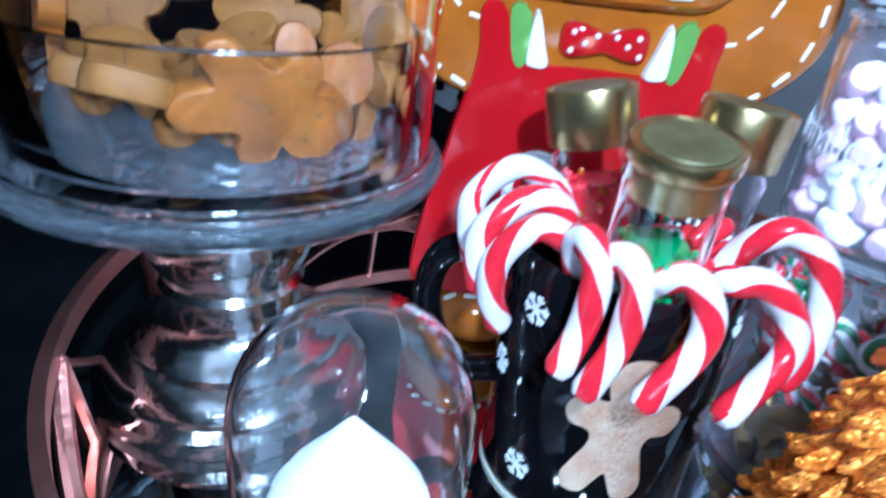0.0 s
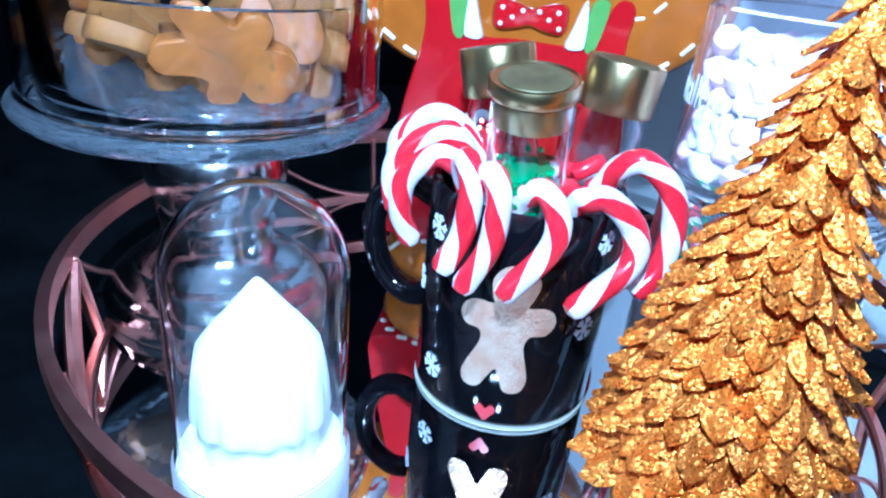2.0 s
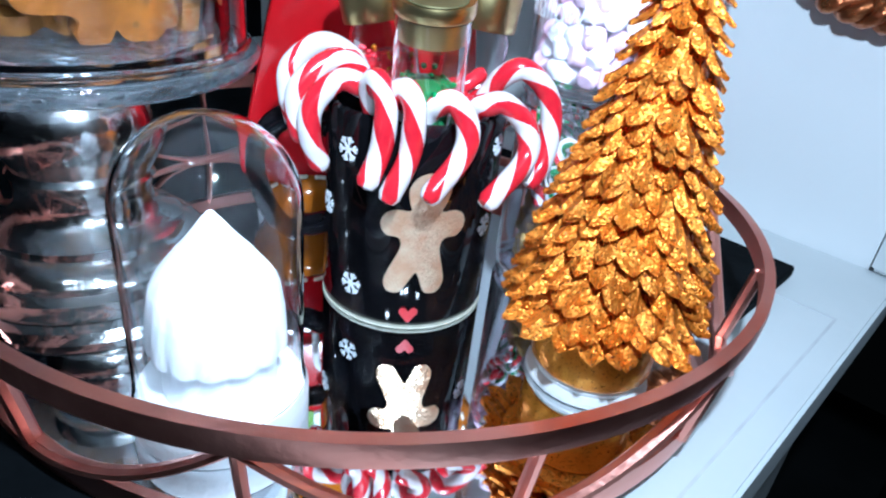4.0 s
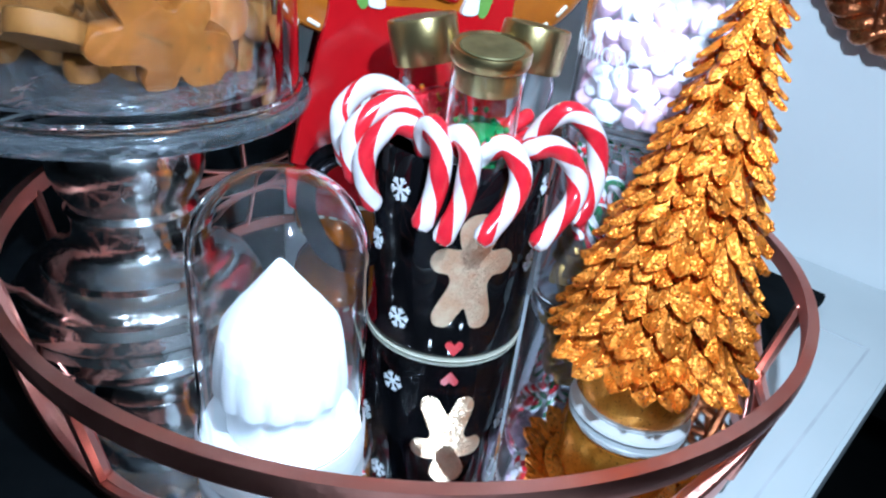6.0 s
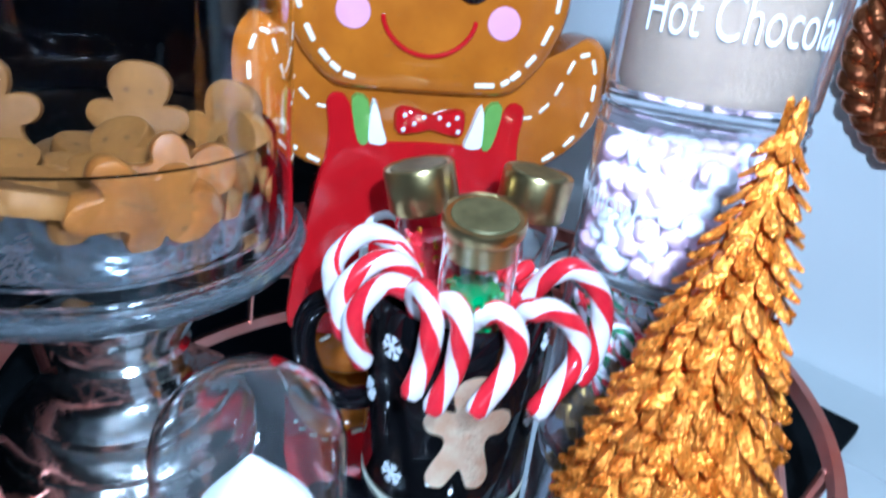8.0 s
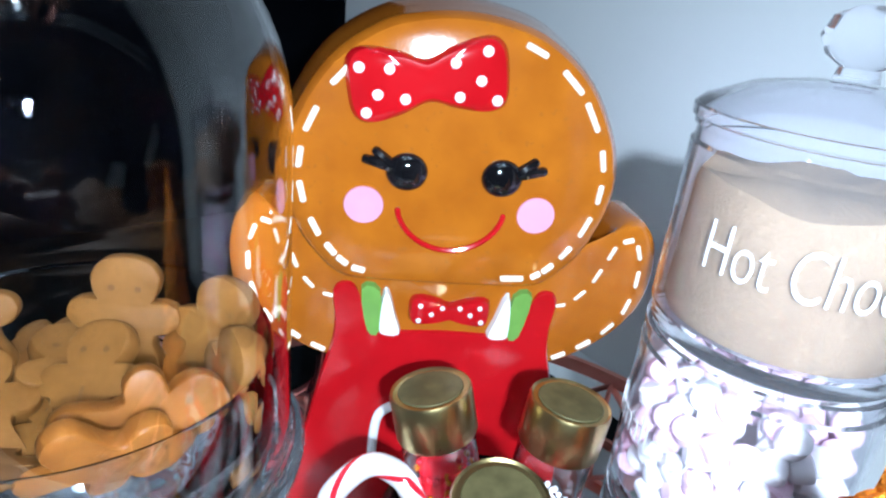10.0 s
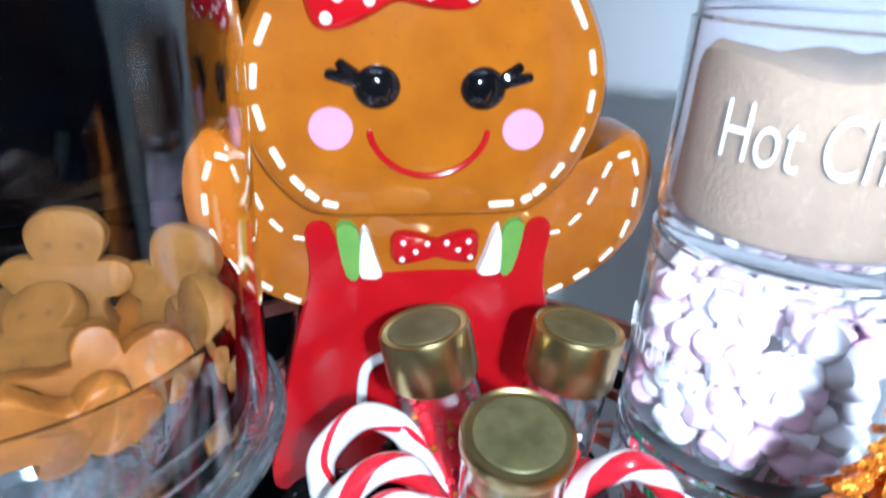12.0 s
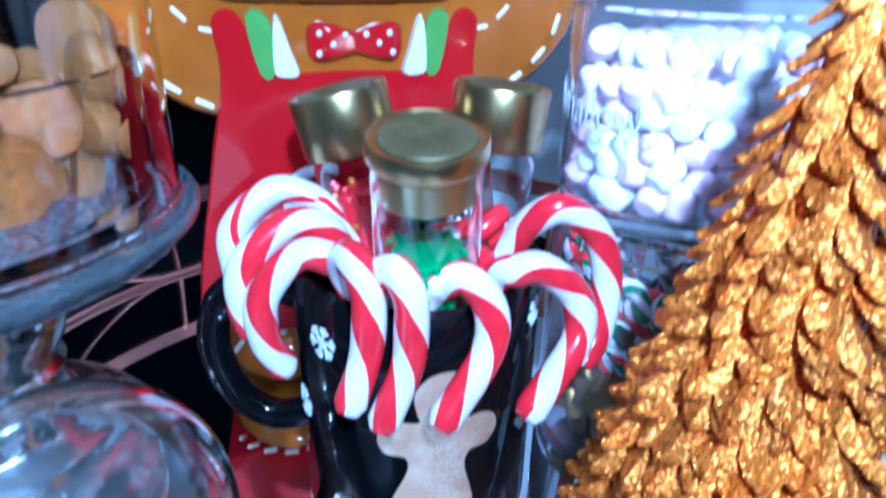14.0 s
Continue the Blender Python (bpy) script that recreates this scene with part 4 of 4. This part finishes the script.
# mini marshmallows, packed in rings
pills = []
for key in ("marsh_white", "marsh_pink"):
    for wide, high in ((0.0047, 0.0044), (0.0043, 0.0050), (0.0050, 0.0038)):
        pill = lathe([(0, -high), (wide * 0.72, -high), (wide * 0.95, -high * 0.8), (wide, 0.0), (wide * 0.93, high * 0.8), (wide * 0.70, high), (0, high)], 14)
        pills.append(mesh_of("marshmallow", pill, M[key]))
rnd = random.Random(8)
for layer in range(6):
    for ring, count in ((0.0312, 21), (0.0225, 14), (0.0140, 8), (0.005, 4)):
        for k in range(count):
            a = 2 * math.pi * (k + 0.5 * (layer % 2) + rnd.uniform(-0.3, 0.3)) / count
            if ring < 0.02 and layer < 4 or ring < 0.03 and layer % 2 == 0 and layer < 4 or layer == 5 and rnd.random() < 0.35:
                continue
            r = ring + rnd.uniform(-0.0016, 0.0003)
            ob = new("marshmallow", pills[rnd.randrange(3) + (3 if rnd.random() < 0.42 else 0)])
            ob.matrix_world = pose(JC[0] + r * math.cos(a), JC[1] + r * math.sin(a), 0.1070 + 0.0078 * layer + rnd.uniform(-0.0015, 0.0015), rnd.uniform(0, 180), rnd.uniform(0, 180), rnd.uniform(0, 180))
            tagged(ob, "mini marshmallow in the middle jar", "marshmallow", "marshmallows in the jar")

# little canes in the lowest jar, over gold foil sweets
for k in range(20):
    a = 2 * math.pi * k / 20 + rnd.uniform(-0.08, 0.08)
    r = 0.0300 - 0.003 * (k % 2)
    h = rnd.uniform(0.066, 0.078)
    d, s = Vector((math.cos(a), math.sin(a), 0)), Vector((-math.sin(a), math.cos(a), 0))
    lean = rnd.uniform(-0.016, 0.016)
    foot = d * r - s * lean + Vector((0, 0, rnd.uniform(0.040, 0.047)))
    top = d * r + s * lean + Vector((0, 0, h))
    line = smooth_line([foot, foot.lerp(top, 0.5), top, top + s * 0.003 + Vector((0, 0, 0.005)), top + s * 0.008 + Vector((0, 0, 0.004)), top + s * 0.010 - Vector((0, 0, 0.003))], 5)
    bm = tube(line, 0.0030, 12, twist=-260.0, stripes=([0, 2, 2, 1, 0, 2], [0, 1, 1, 0, 1, 1], [0, 2, 2, 0, 2, 1])[k % 3])
    ob = new("mini_candy_cane", mesh_of("mini_candy_cane", bm, [M["candy_white"], M["candy_red"], M["candy_green"]]))
    ob.matrix_world = pose(*JC, 0.0006)
    tagged(ob, "mini striped candy cane inside the lowest jar", "candy cane", "mini canes in the jar")
STAR = rounded([(0.0098 * (1.0 if i % 2 == 0 else 0.68) * math.cos(math.pi * i / 5), 0.0098 * (1.0 if i % 2 == 0 else 0.68) * math.sin(math.pi * i / 5)) for i in range(10)], 3)
star_mesh = mesh_of("foil_sweet", slab(STAR, [(0, -0.0036), (0.6, -0.0034), (0.92, -0.0020), (1.0, 0.0), (0.92, 0.0020), (0, 0.0032)]), M["foil"])
for layer in range(3):
    for k in range(10):
        a = 2 * math.pi * (k + 0.5 * (layer % 2)) / 10
        sweet = new("foil_sweet", star_mesh)
        sweet.matrix_world = pose(JC[0] + 0.0255 * math.cos(a), JC[1] + 0.0255 * math.sin(a), 0.0150 + 0.0110 * layer, rnd.uniform(-35, 35), rnd.uniform(0, 180), math.degrees(a) + 90 + rnd.uniform(-25, 25))
        tagged(sweet, "star shaped gold foil sweet in the lowest jar", "sweet", "foil sweets in the jar")

# ---- copper openwork ornament on the white wall ----
orn = new("wall_ornament")
orn.empty_display_size = 0.01
orn.matrix_world = Matrix.Translation((0.2705, 0.0605, 0.1925)) @ pose(0, 0, 0, 0, 0, TURN) @ pose(0, 0, 0, 0, -90, 0)
tagged(orn, "round dark copper openwork ornament hanging on the wall", "ornament")
for strand in range(3):
    ring = []
    for k in range(145):
        t = 2 * math.pi * k / 144
        w = 11 * t + strand * 2 * math.pi / 3
        r = 0.0580 + 0.0058 * math.cos(w)
        ring.append((r * math.cos(t), r * math.sin(t), 0.0058 * math.sin(w)))
    part("rim_strand", tube(ring, lambda t: 0.0044 + 0.0009 * math.sin(150 * t), 10, caps=False), M["dark_copper"], orn)
for k in range(9):
    a = 2 * math.pi * k / 9
    pts = []
    for s in range(33):
        t = 2 * math.pi * s / 32
        x, y = 0.030 + 0.026 * math.cos(t), 0.017 * math.sin(t)
        pts.append((x * math.cos(a) - y * math.sin(a), x * math.sin(a) + y * math.cos(a), 0.002 * math.sin(2 * t)))
    part("loop", tube(pts, 0.0034, 8, caps=False), M["dark_copper"], orn)
for k in range(5):
    y = -0.036 + 0.018 * k
    h = math.sqrt(0.056 ** 2 - y * y)
    part("bar", tube(smooth_line([(-h, y, 0.004), (0, y * 1.12, 0.011), (h, y, 0.004)], 10), lambda t: 0.0040 + 0.0006 * math.sin(40 * t), 10), M["dark_copper"], orn)
